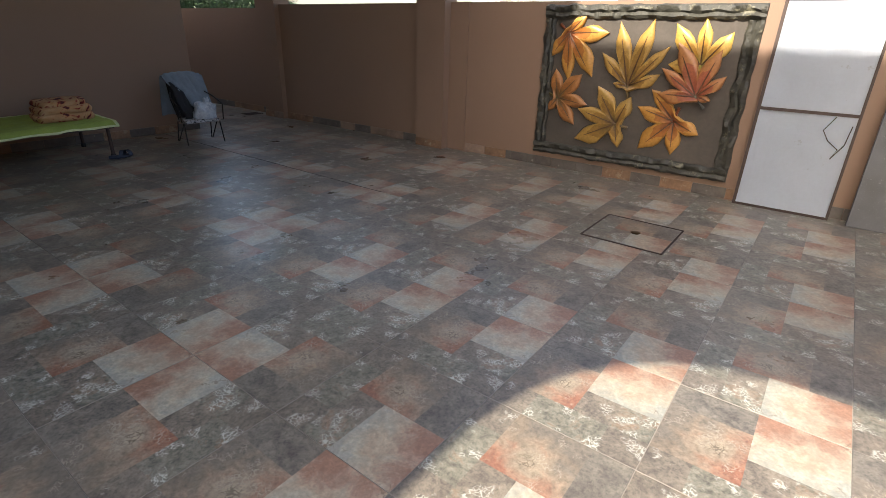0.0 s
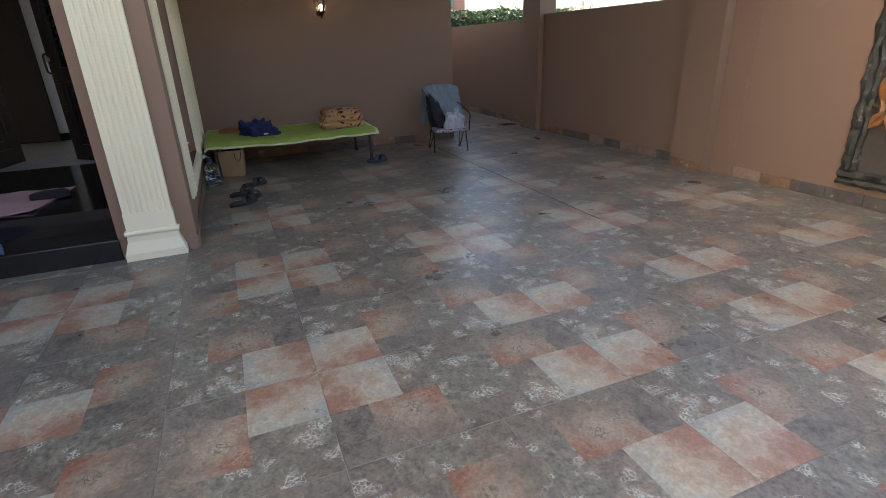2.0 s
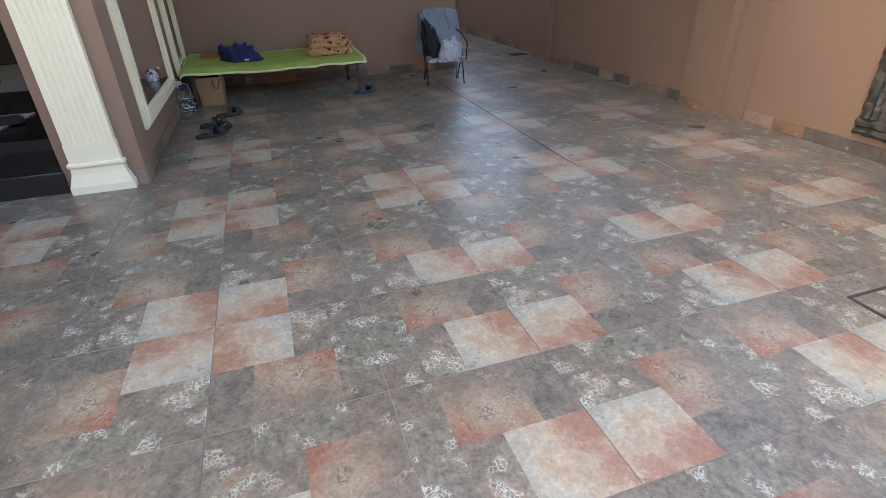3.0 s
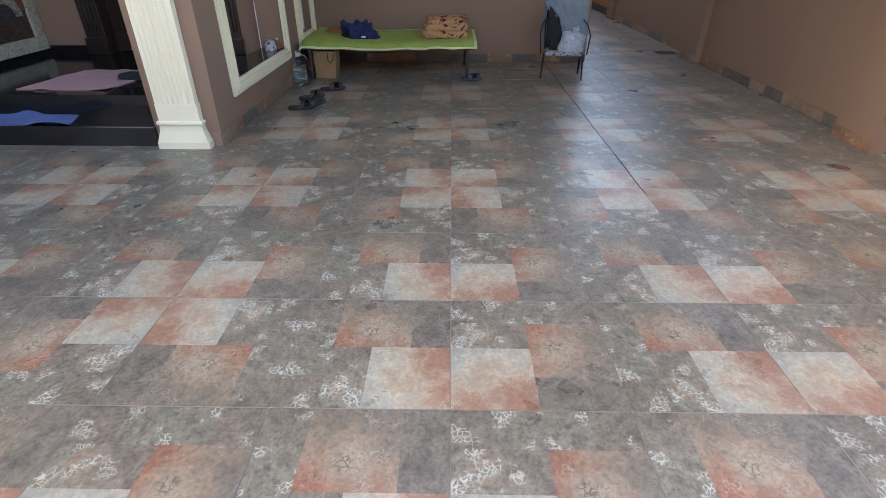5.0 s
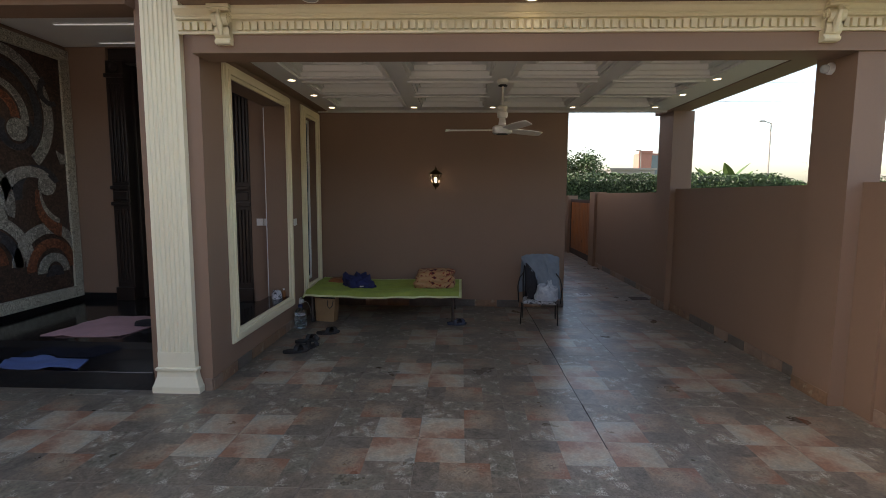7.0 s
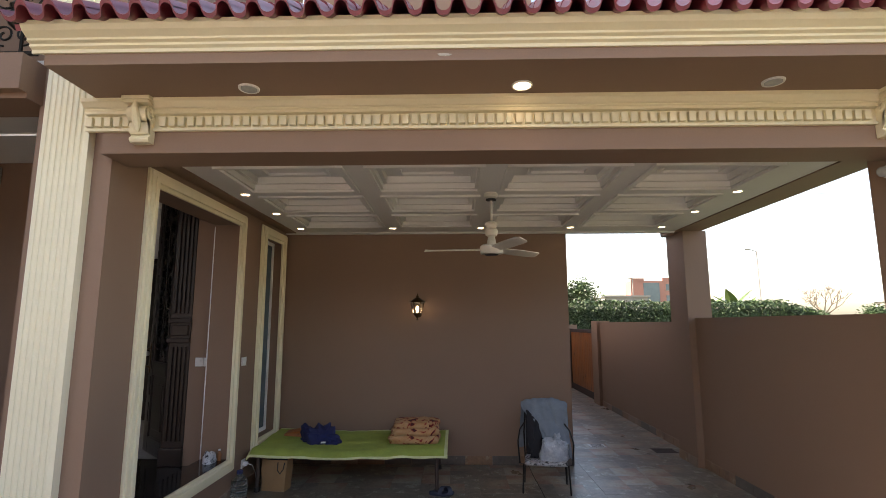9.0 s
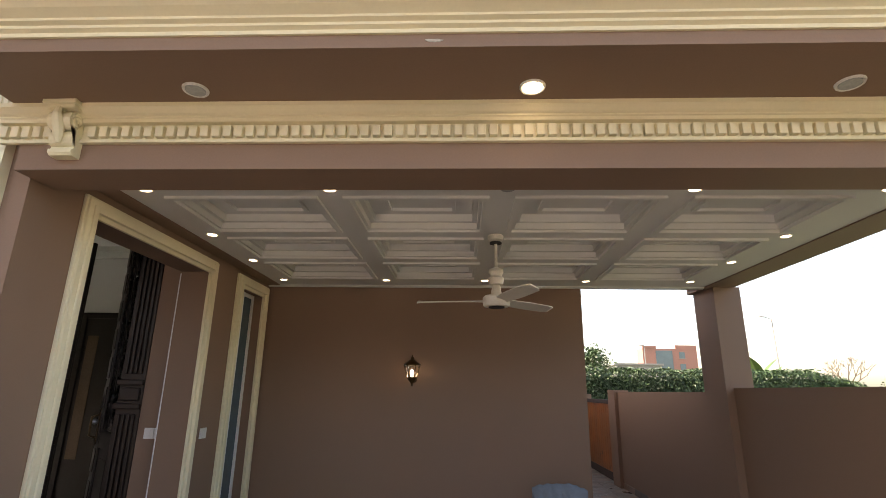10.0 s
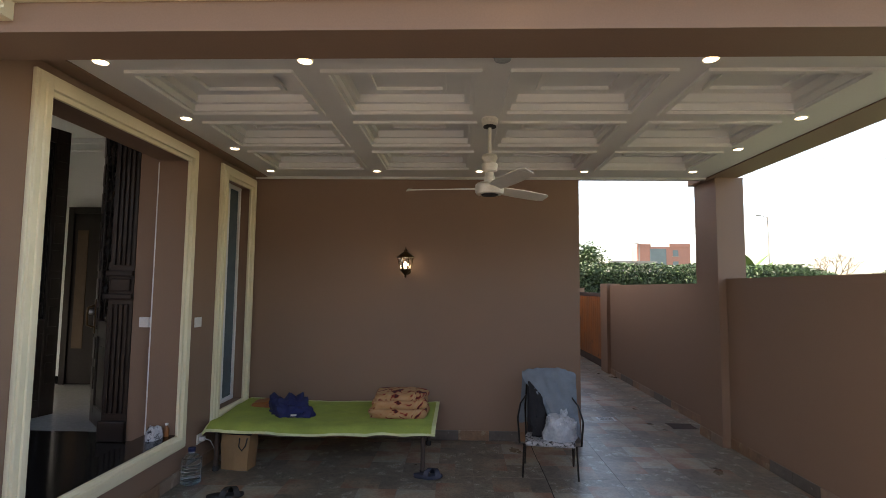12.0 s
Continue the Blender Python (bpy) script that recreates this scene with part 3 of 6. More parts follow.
# Narrow sliding window
window_1 = thing("window_1", (-0.12, -0.43, 0.42), "narrow white-framed sliding window with dim glass", "window", kind="structure")
part("window_frame", boxes((-0.03, 0.03, -0.27, -0.235, 0, 2.17), (-0.03, 0.03, 0.235, 0.27, 0, 2.17), (-0.03, 0.03, -0.235, 0.235, 0, 0.04),
                           (-0.03, 0.03, -0.235, 0.235, 2.13, 2.17), (-0.012, 0.03, -0.03, 0.02, 0.04, 2.13), bevel=0.004), M_plastic, window_1)
part("pane", box(-0.008, -0.002, -0.235, -0.03, 0.04, 2.13), M_window, window_1)
part("pane", box(0.006, 0.012, 0.02, 0.235, 0.04, 2.13), M_window, window_1)
part("curtain", boxes(*[(-0.10 - 0.012 * (k % 2), -0.09 - 0.012 * (k % 2), -0.26 + 0.04 * k, -0.22 + 0.04 * k, 0.02, 2.15) for k in range(13)]), surface("grey_green_curtain", (0.24, 0.28, 0.27), 0.9, 0.15, 5, 120, 0.4, 0.002), window_1, "grey-green drawn curtain")

# Fluted pilaster
pil = thing("pilaster", (-0.25, -3.28, 0.0), "cream fluted pilaster with a moulded base", "pilaster", kind="structure")


def fluted(w, d, z0, z1, n):
    prof = [(-w / 2, 0.0), (-w / 2, d)]
    edge = 0.022
    pitch = (w - 2 * edge) / n
    for i in range(n):
        a = -w / 2 + edge + i * pitch
        r = pitch * 0.36
        c = a + pitch / 2
        for k in range(7):
            t = math.pi * k / 6
            prof.append((c - r * math.cos(t), d - r * 0.8 * math.sin(t)))
    prof += [(w / 2, d), (w / 2, 0.0)]
    bm = bmesh.new()
    rings = [[bm.verts.new((x, -y, z)) for x, y in prof] for z in (z0, z1)]
    m = len(prof)
    for i in range(m):
        bm.faces.new((rings[0][i], rings[0][(i + 1) % m], rings[1][(i + 1) % m], rings[1][i]))
    bm.faces.new(rings[1])
    return bm


part("shaft", fluted(0.295, 0.055, 0.33, 7.0, 7), M_pilaster, pil)
part("neck", box(-0.1525, 0.1525, -0.055, 0.0, 0.205, 0.33), M_pilaster, pil)
part("base_ring", box(-0.172, 0.172, -0.072, 0.0, 0.175, 0.205, 0.01), M_pilaster, pil)
bm = bmesh.new()
prev = None
for hw, d, z in ((0.192, 0.082, 0.0), (0.192, 0.082, 0.05), (0.186, 0.08, 0.058), (0.176, 0.072, 0.09), (0.162, 0.062, 0.13), (0.157, 0.058, 0.175)):
    ring = [bm.verts.new(p) for p in ((-hw, 0, z), (-hw, -d, z), (hw, -d, z), (hw, 0, z))]
    if prev:
        for i in range(4):
            bm.faces.new((prev[i], prev[(i + 1) % 4], ring[(i + 1) % 4], ring[i]))
    else:
        bm.faces.new(ring)
    prev = ring
bm.faces.new(prev)
part("plinth", bm, M_pilaster, pil)

# Dentil cornice under the eave
P_DENT = [(0, 0), (0.024, 0), (0.024, 0.016), (0.012, 0.02), (0.012, 0.095), (0.04, 0.098), (0.04, 0.115), (0.046, 0.12), (0.046, 0.128), (0.06, 0.135), (0.075, 0.150), (0.085, 0.158), (0.085, 0.179), (0, 0.179)]
cornice = thing("cornice_dentil", (0, -3.38, 2.75), "cream moulded cornice with a row of dentils", "cornice", kind="structure")
part("moulding", sweep(P_DENT, (-0.075, 0, 0), (5.06, 0, 0), (0, -1, 0)), M_cream, cornice)


# Scrolled corbels
def corbel(x):
    ob = thing("corbel", (x, -3.38, 2.67), "cream scrolled corbel on the front beam", "corbel", "corbels on the front beam")
    ob.scale = (1, 1, 1.02)
    part("cap", boxes((-0.082, 0.082, -0.125, 0.0, 0.232, 0.253), (-0.074, 0.074, -0.115, 0.0, 0.212, 0.232), bevel=0.004), M_cream, ob)
    prof = []
    for k in range(9):
        a = math.pi * (0.5 - k / 8)
        prof.append((0.062 + 0.045 * math.cos(a), 0.165 + 0.046 * math.sin(a)))
    for k in range(9):
        a = math.pi * (0.5 - k / 8)
        prof.append((0.045 + 0.028 * math.cos(a), 0.085 + 0.04 * math.sin(a)))
    prof += [(0.05, 0.03), (0.062, 0.028), (0.062, 0.012), (0.05, 0.0), (0.0, 0.0), (0.0, 0.212)]
    part("scroll", sweep(prof, (-0.056, 0, 0), (0.056, 0, 0), (0, -1, 0)), M_cream, ob)
    for s in (-1, 1):
        part("volute", tube([(s * 0.058, -0.06 - 0.034 * math.cos(a) * (1 - a / 16), 0.165 + 0.036 * math.sin(a) * (1 - a / 16)) for a in [k * 0.5 for k in range(22)]], 0.007, 6), M_cream, ob)
    part("leaf", tube([(0, -0.112, 0.215), (0, -0.118, 0.18), (0, -0.098, 0.13), (0, -0.085, 0.09), (0, -0.078, 0.05)], [0.012, 0.02, 0.026, 0.022, 0.01], 8), M_cream, ob)
    return ob


corbel(0.272)
corbel(4.577)


# Skirting tiles along the walls
def skirting(name, start, end, out, label):
    ob = thing(name, (0, 0, 0), label, "baseboard", kind="structure")
    a, b, o = Vector(start), Vector(end), Vector(out)
    n = max(1, round((b - a).length / 0.305))
    step = (b - a) / n
    for i in range(n):
        p, q = a + step * i + step * 0.006, a + step * (i + 1) - step * 0.006
        lo = [min(p[k], q[k], (p + o * 0.011)[k], (q + o * 0.011)[k]) for k in range(2)]
        hi = [max(p[k], q[k], (p + o * 0.011)[k], (q + o * 0.011)[k]) for k in range(2)]
        part("skirting_tile", box(lo[0], hi[0], lo[1], hi[1], 0.0, 0.1, 0.003), random.choice([M_base, M_base_ochre, M_base_ochre, M_base_slate, M_base_slate]), ob)
    return ob


skirting("baseboard_back", (0.012, 0, 0), (3.477, 0, 0), (0, -1, 0), "skirting of cut floor tiles on the back wall")
skirting("baseboard_house", (0.0, -3.12, 0), (0.0, -0.012, 0), (1, 0, 0), "skirting of cut floor tiles on the house wall")
skirting("baseboard_boundary", (4.95, -9.3, 0), (4.95, -3.63, 0), (-1, 0, 0), "skirting of cut floor tiles on the boundary wall")
skirting("baseboard_boundary", (4.95, -2.92, 0), (4.95, -0.09, 0), (-1, 0, 0), "skirting of cut floor tiles on the boundary wall")
skirting("baseboard_pillar", (4.82, -3.36, 0), (4.82, -2.93, 0), (-1, 0, 0), "skirting of cut floor tiles on the front pillar")
skirting("baseboard_post", (4.87, -0.08, 0), (4.87, 0.40, 0), (-1, 0, 0), "skirting of cut floor tiles on the back post")
skirting("baseboard_passage", (5.06, 0.41, 0), (5.06, 4.34, 0), (-1, 0, 0), "skirting of cut floor tiles in the passage")
skirting("baseboard_flank", (3.477, 0.02, 0), (3.477, 7.9, 0), (1, 0, 0), "skirting of cut floor tiles on the house flank")
skirting("baseboard_pier", (-0.05, -3.28, 0), (0.014, -3.28, 0), (0, -1, 0), "skirting of cut floor tiles on the front of the corner pier")
skirting("baseboard_pier", (0.014, -3.28, 0), (0.014, -3.13, 0), (1, 0, 0), "skirting of cut floor tiles on the corner pier")

# Unseen wall behind the viewer, added to cut low sky light into the porch
structure("wall_forecourt", box(-14, 12, -15.2, -14.95, -0.05, 4.4), M_wall, "unseen plain brown wall across the forecourt, added to block low sky light", "wall")
# Pale paving out of view, added to reflect sun up to eave and ceiling
structure("pavement", box(-14, 12, -14.95, -10.0, -0.05, -0.006), M_concrete, "unseen pale concrete paving, added to bounce sunlight into the porch", "pavement")


# ---- entrance: door, mats, mosaic ----
def door_leaf(hinge_x, turn, side):
    """One leaf, hinged at its local origin, reaching towards side."""
    ob = thing("door_1" if side > 0 else "door_2", (hinge_x, -1.14, 0.31), "dark carved wooden front door leaf with iron scrollwork, standing open", "door", turn=turn, kind="structure")
    w, h, s = 0.69, 2.78, side

    def b(x0, x1, y0, y1, z0, z1, bev=0.006):
        return box(min(s * x0, s * x1), max(s * x0, s * x1), y0, y1, z0, z1, bev)
    part("stile", b(0.0, 0.12, -0.03, 0.03, 0, h), M_darkwood, ob)
    part("stile", b(w - 0.14, w, -0.03, 0.03, 0, h), M_darkwood, ob)
    part("rail", b(0.12, w - 0.14, -0.03, 0.03, 0, 0.16), M_darkwood, ob)
    part("rail", b(0.12, w - 0.14, -0.03, 0.03, 0.78, 0.92), M_darkwood, ob)
    part("rail", b(0.12, w - 0.14, -0.03, 0.03, h - 0.14, h), M_darkwood, ob)
    part("panel", b(0.12, w - 0.14, -0.012, 0.012, 0.16, 0.78, 0.0), M_darkwood, ob)
    part("panel_field", b(0.19, w - 0.21, -0.026, 0.026, 0.24, 0.70, 0.012), M_darkwood, ob)
    part("pane", b(0.12, w - 0.14, -0.004, 0.004, 0.92, h - 0.14, 0.0), M_doorglass, ob)
    bm = bmesh.new()
    mid = s * (w - 0.02) / 2
    for k in range(4):
        z = 1.13 + 0.42 * k
        for q in (-1, 1):
            add_tube(bm, spiral((mid + q * 0.13, -0.022, z), 0.11, 0.02, 90, 90 + q * 560, 26), 0.008, 5)
            add_tube(bm, spiral((mid + q * 0.13, -0.022, z + 0.2), 0.085, 0.015, -90, -90 - q * 480, 22), 0.007, 5)
        add_tube(bm, [(mid, -0.022, z - 0.16), (mid, -0.022, z + 0.26)], 0.008, 6)
        add_lathe(bm, [(0.004, 0), (0.022, 0.02), (0.03, 0.05), (0.012, 0.09), (0.003, 0.11)], (mid, -0.022, z + 0.03), 8)
    for x in (0.15, w - 0.17):
        add_tube(bm, [(s * x, -0.022, 0.94), (s * x, -0.022, h - 0.16)], 0.008, 6)
    part("scrollwork", bm, M_iron, ob, "black wrought-iron scrolls", True)
    bm = bmesh.new()
    for k in range(9):
        add_box(bm, *(sorted((s * (w - 0.115), s * (w - 0.025)))), -0.04, -0.03, 0.3 + 0.27 * k, 0.5 + 0.27 * k, 0.006)
    part("carving", bm, M_darkwood, ob)
    if side < 0:
        hx = s * (w - 0.07)
        pl = part("handle_plate", box(hx - 0.025, hx + 0.025, -0.05, -0.04, 0.80, 1.12, 0.006), M_bronze, ob)
        part("handle", tube([(hx, -0.05, 0.86), (hx, -0.10, 0.88), (hx, -0.105, 0.98), (hx, -0.10, 1.04), (hx, -0.05, 1.06)], 0.011, 8), M_bronze, ob, "ornate bronze pull", True)
        part("knob", lathe([(0.012, 0), (0.024, 0.012), (0.027, 0.03), (0.018, 0.045)], (0, 0, 0), 14), M_steel, ob, "", True).matrix_basis = pose(hx, -0.05, 1.0, 90, 0, 0)
    return ob


door_leaf(DOOR_L + 0.21, 76, 1)
door_leaf(DOOR_R - 0.21, -44, -1)
df = thing("door_frame", (0, -1.14, 0.305), "dark carved door frame with fluted side columns", "door frame", kind="structure")
for x0 in (DOOR_L - 0.01, DOOR_R - 0.2):
    col = part("column", box(x0, x0 + 0.21, -0.13, 0.1, 0, 2.815, 0.006), M_darkwood, df)
    for k in range(4):
        for a, b in ((0.22, 1.10), (1.42, 2.55)):
            part("reed", box(x0 + 0.025 + 0.042 * k, x0 + 0.055 + 0.042 * k, -0.148, -0.13, a, b, 0.006), M_darkwood, col)
    for z in (0.0, 1.14, 1.33, 2.62):
        part("ledge", box(x0 - 0.008, x0 + 0.218, -0.165, -0.13, z, z + (0.16 if z == 0 else 0.045), 0.008), M_darkwood, col)
    part("block", box(x0 + 0.02, x0 + 0.19, -0.15, -0.13, 1.205, 1.31, 0.01), M_darkwood, col)
    part("rosette", lathe([(0.02, 0), (0.055, 0.012), (0.06, 0.004)], (0, 0, 0), 16), M_darkwood, col, "", True).matrix_basis = pose(x0 + 0.105, -0.131, 2.74, 90, 0, 0)
part("head", box(DOOR_L + 0.2, DOOR_R - 0.2, -0.1, 0.1, 2.785, 2.815), M_darkwood, df)
part("transom", box(DOOR_L + 0.004, DOOR_R - 0.004, -0.09, 0.09, 2.816, 2.96, 0.006), M_darkwood, df)

inner = thing("door_3", (-2.27, 0.985, 0.305), "dark brown inner hall door with a pale glass strip", "door", kind="structure")
part("door_frame", boxes((-0.55, -0.47, -0.05, 0.0, 0, 2.25), (0.47, 0.55, -0.05, 0.0, 0, 2.25), (-0.47, 0.47, -0.05, 0.0, 2.17, 2.25), bevel=0.006), M_matwood, inner)
part("leaf", box(-0.47, 0.47, -0.03, -0.004, 0.01, 2.17, 0.004), M_matwood, inner)
part("pane", box(-0.42, -0.28, -0.036, -0.03, 0.45, 1.95), M_smoked, inner)

sw = thing("switch_plate", (-0.325, -1.262, 1.26), "pair of white switch plates on the wall by the door", "switch")
for k in (-1, 1):
    p = part("plate", box(-0.041 + k * 0.042, 0.041 + k * 0.042, -0.009, 0.0, -0.042, 0.042, 0.004), M_plastic, sw)
    part("rocker", box(-0.014 + k * 0.042, 0.014 + k * 0.042, -0.013, -0.009, -0.025, 0.025, 0.002), M_plastic, p)
sw = thing("switch_plate", (0.0, -1.115, 1.255), "single white switch plate beside the opening frame", "switch")
p = part("plate", box(0.0, 0.009, -0.055, 0.055, -0.042, 0.042, 0.004), M_plastic, sw)
part("rocker", box(0.009, 0.013, -0.03, -0.005, -0.025, 0.025, 0.002), M_plastic, p)
part("rocker", box(0.009, 0.013, 0.005, 0.03, -0.025, 0.025, 0.002), M_plastic, p)
so = thing("wall_socket", (0.0, -1.0, 0.26), "white wall socket with a plugged cable near the floor", "socket")
part("plate", box(0.0, 0.009, -0.045, 0.045, -0.042, 0.042, 0.004), M_plastic, so)
part("plug", box(0.009, 0.05, -0.02, 0.02, -0.02, 0.02, 0.006), M_plastic, so)
part("cable", tube([(0.05, 0, 0), (0.09, 0.02, -0.02), (0.11, 0.06, -0.10), (0.10, 0.12, -0.2), (0.12, 0.2, -0.25)], 0.004, 6), M_plastic, so, "", True)
line = thing("corner_bead", (-0.25, -1.36, 0.389), "thin white vertical bead on the jamb edge", "bead")
part("strip", box(-0.006, 0.003, -0.004, 0.005, 0, 2.18, 0.001), M_plastic, line)


def limp_mat(name, x0, x1, y0, y1, z, mat, label, seed, skew=0.0, rough=0.012):
    ob = thing(name, ((x0 + x1) / 2, (y0 + y1) / 2, z), label, "mat")
    bm = bmesh.new()
    n, m = 22, 12
    top, low = [], []
    for j in range(m + 1):
        for i in range(n + 1):
            u, v = i / n - 0.5, j / m - 0.5
            x, y = u * (x1 - x0) + skew * v, v * (y1 - y0) + 0.02 * noise.noise((u * 3, v * 3, seed))
            h = max(0, noise.noise((u * 4 + seed, v * 3, seed * 2.0))) * rough * 2.2
            top.append(bm.verts.new((x, y, 0.008 + h)))
            low.append(bm.verts.new((x, y, 0.001 + h * 0.9)))
    w = n + 1
    for j in range(m):
        for i in range(n):
            a = j * w + i
            bm.faces.new((top[a], top[a + 1], top[a + w + 1], top[a + w]))
            bm.faces.new((low[a], low[a + w], low[a + w + 1], low[a + 1]))
    edge = [i for i in range(w)] + [j * w + n for j in range(1, m + 1)] + [m * w + i for i in range(n - 1, -1, -1)] + [j * w for j in range(m - 1, 0, -1)]
    for k in range(len(edge)):
        a, b = edge[k], edge[(k + 1) % len(edge)]
        bm.faces.new((top[a], low[a], low[b], top[b]))
    part("cloth", bm, mat, ob, "", True)
    return ob


limp_mat("door_mat", -1.72, -0.98, -2.86, -2.12, 0.305, M_pink, "pink woven mat on the granite platform", 2.0, 0.12)
limp_mat("foot_cloth", -1.86, -1.16, -3.29, -3.02, 0.15, M_blue, "crumpled blue cloth on the granite step", 5.0, -0.1, 0.02)
bl = thing("dark_cloth", (-1.02, -2.45, 0.316), "small black crumpled cloth on the pink mat", "cloth")
part("cloth", soft_heap(0.13, 0.07, 0.05, 3), M_blackcloth, bl, "", True)

# On the sill of the opening
it = thing("patterned_pouch", (-0.12, -1.46, 0.389), "small grey and white patterned pouch on the sill", "pouch")
part("cloth", soft_heap(0.05, 0.08, 0.085, 8, 2.2, 0.2), surface("patterned_cloth", (0.55, 0.57, 0.6), 0.8, 0.1, 10, 100, 0.3, 0.001, spots=((0.03, 0.03, 0.04), 22, 0.52)), it, "", True)
it = thing("small_bottle", (-0.06, -1.395, 0.389), "small brown bottle with a white cap on the sill", "bottle")
part("body", lathe([(0.018, 0), (0.02, 0.004), (0.02, 0.06), (0.009, 0.075), (0.009, 0.085)], (0, 0, 0), 16), M_gate, it, "", True)
part("cap", lathe([(0.011, 0.085), (0.011, 0.10)], (0, 0, 0), 14), M_plastic, it)


# Mosaic of swirls on the side wall of the recess
def ribbon(cy, cz, r0, r1, a0, a1, w0, w1, proud, steps=24):
    """A curved band in the plane of the side wall, tapering from w0 to w1."""
    bm = bmesh.new()
    rings = []
    for i in range(steps + 1):
        k = i / steps
        a, r = radians(a0 + (a1 - a0) * k), r0 + (r1 - r0) * k
        w = (w0 + (w1 - w0) * k) / 2
        c, s = math.cos(a), math.sin(a)
        rings.append([bm.verts.new((x, cy + (r + q) * c, cz + (r + q) * s)) for x, q in ((0, -w), (proud, -w), (proud, w), (0, w))])
    for p, q in zip(rings, rings[1:]):
        for k in range(4):
            bm.faces.new((p[k], p[(k + 1) % 4], q[(k + 1) % 4], q[k]))
    bm.faces.new(rings[0][::-1])
    bm.faces.new(rings[-1])
    return bm


def pebbled(name, c, vary=0.35):
    """Broken tile: small cells with their own tone and sunken joints."""
    m, nt, b = node_mat(name)
    tc = nt.nodes.new("ShaderNodeTexCoord")
    v = nt.nodes.new("ShaderNodeTexVoronoi")
    v.inputs["Scale"].default_value = 42
    nt.links.new(tc.outputs["Object"], v.inputs["Vector"])
    e = nt.nodes.new("ShaderNodeTexVoronoi")
    e.feature = "DISTANCE_TO_EDGE"
    e.inputs["Scale"].default_value = 42
    nt.links.new(tc.outputs["Object"], e.inputs["Vector"])
    t = ramp_node(nt, v.outputs["Color"], [(0.2, [q * (1 - vary) for q in c]), (0.8, [min(1, q * (1 + vary)) for q in c])])
    j = ramp_node(nt, e.outputs["Distance"], [(0.03, (0.35, 0.35, 0.35)), (0.09, (1, 1, 1))])
    nt.links.new(mix_node(nt, 1.0, t.outputs[0], j.outputs[0], "MULTIPLY"), b.inputs["Base Color"])
    b.inputs["Roughness"].default_value = 0.5
    bump_node(nt, j.outputs[0], 0.5, 0.002, b)
    return m


MO = {"dark": pebbled("mosaic_umber", (0.075, 0.045, 0.032)), "grey": pebbled("mosaic_grey", (0.34, 0.33, 0.29)), "red": pebbled("mosaic_rust", (0.22, 0.075, 0.035)),
      "navy": pebbled("mosaic_slate", (0.05, 0.052, 0.06)), "stone": pebbled("mosaic_border", (0.50, 0.48, 0.38), 0.15)}
mos = thing("mosaic_panel", (-2.6, -1.27, 0.36), "large broken-tile mosaic of swirls in a pale stone border", "mosaic")
L, H, B = 2.1, 2.86, 0.13
part("ground", box(0, 0.02, -L + B, -B, B, H - B), MO["dark"], mos)
part("border", box(0, 0.045, -L, 0, 0, B, 0.006), MO["stone"], mos, "pale pebbled stone border")
part("border", box(0, 0.045, -L, 0, H - B, H, 0.006), MO["stone"], mos)
part("border", box(0, 0.045, -B, 0, B, H - B, 0.006), MO["stone"], mos)
part("border", box(0, 0.045, -L, -L + B, B, H - B, 0.006), MO["stone"], mos)
SW = [("grey", -0.95, 2.05, 0.62, 0.62, -50, 120, 0.13, 0.10), ("navy", -0.95, 2.05, 0.48, 0.48, -40, 130, 0.10, 0.06), ("grey", -1.0, 2.0, 0.36, 0.34, -10, 150, 0.09, 0.04),
      ("red", -1.0, 2.0, 0.24, 0.22, 0, 200, 0.09, 0.05), ("grey", -0.75, 1.88, 0.06, 0.06, 0, 360, 0.112, 0.112), ("navy", -0.75, 1.88, 0.19, 0.17, 150, 420, 0.08, 0.05),
      ("grey", -0.42, 1.32, 0.06, 0.06, 0, 360, 0.112, 0.112), ("navy", -0.55, 1.2, 0.30, 0.26, 30, 190, 0.07, 0.12), ("grey", -0.62, 1.05, 0.40, 0.42, 60, 200, 0.10, 0.16),
      ("red", -0.2, 1.2, 0.36, 0.40, 170, 260, 0.03, 0.15), ("grey", -0.22, 1.35, 0.30, 0.46, 190, 262, 0.02, 0.09), ("grey", -0.45, 0.42, 0.42, 0.42, 10, 175, 0.10, 0.14),
      ("red", -0.42, 0.38, 0.29, 0.29, 0, 180, 0.10, 0.11), ("grey", -0.40, 0.34, 0.17, 0.17, 0, 178, 0.08, 0.12), ("navy", -0.40, 0.30, 0.07, 0.07, 0, 178, 0.10, 0.10),
      ("grey", -1.25, 0.45, 0.55, 0.52, 0, 120, 0.13, 0.10), ("navy", -1.25, 0.45, 0.40, 0.40, 0, 150, 0.10, 0.10), ("red", -1.3, 0.5, 0.27, 0.25, 0, 160, 0.10, 0.06),
      ("grey", -1.35, 1.15, 0.45, 0.40, -20, 100, 0.12, 0.08), ("red", -1.45, 1.1, 0.28, 0.26, -20, 120, 0.12, 0.08), ("grey", -1.55, 2.2, 0.30, 0.34, -90, 80, 0.12, 0.07),
      ("grey", -0.35, 1.95, 0.34, 0.5, 290, 330, 0.16, 0.01), ("navy", -0.3, 2.35, 0.12, 0.14, 120, 300, 0.08, 0.05)]
for n, (c, *q) in enumerate(SW):
    r = ribbon(*q, 0.010 + 0.0013 * (n % 5))
    bmesh.ops.translate(r, verts=r.verts[:], vec=(0.02, 0, 0))
    part("swirl", r, MO[c], mos)

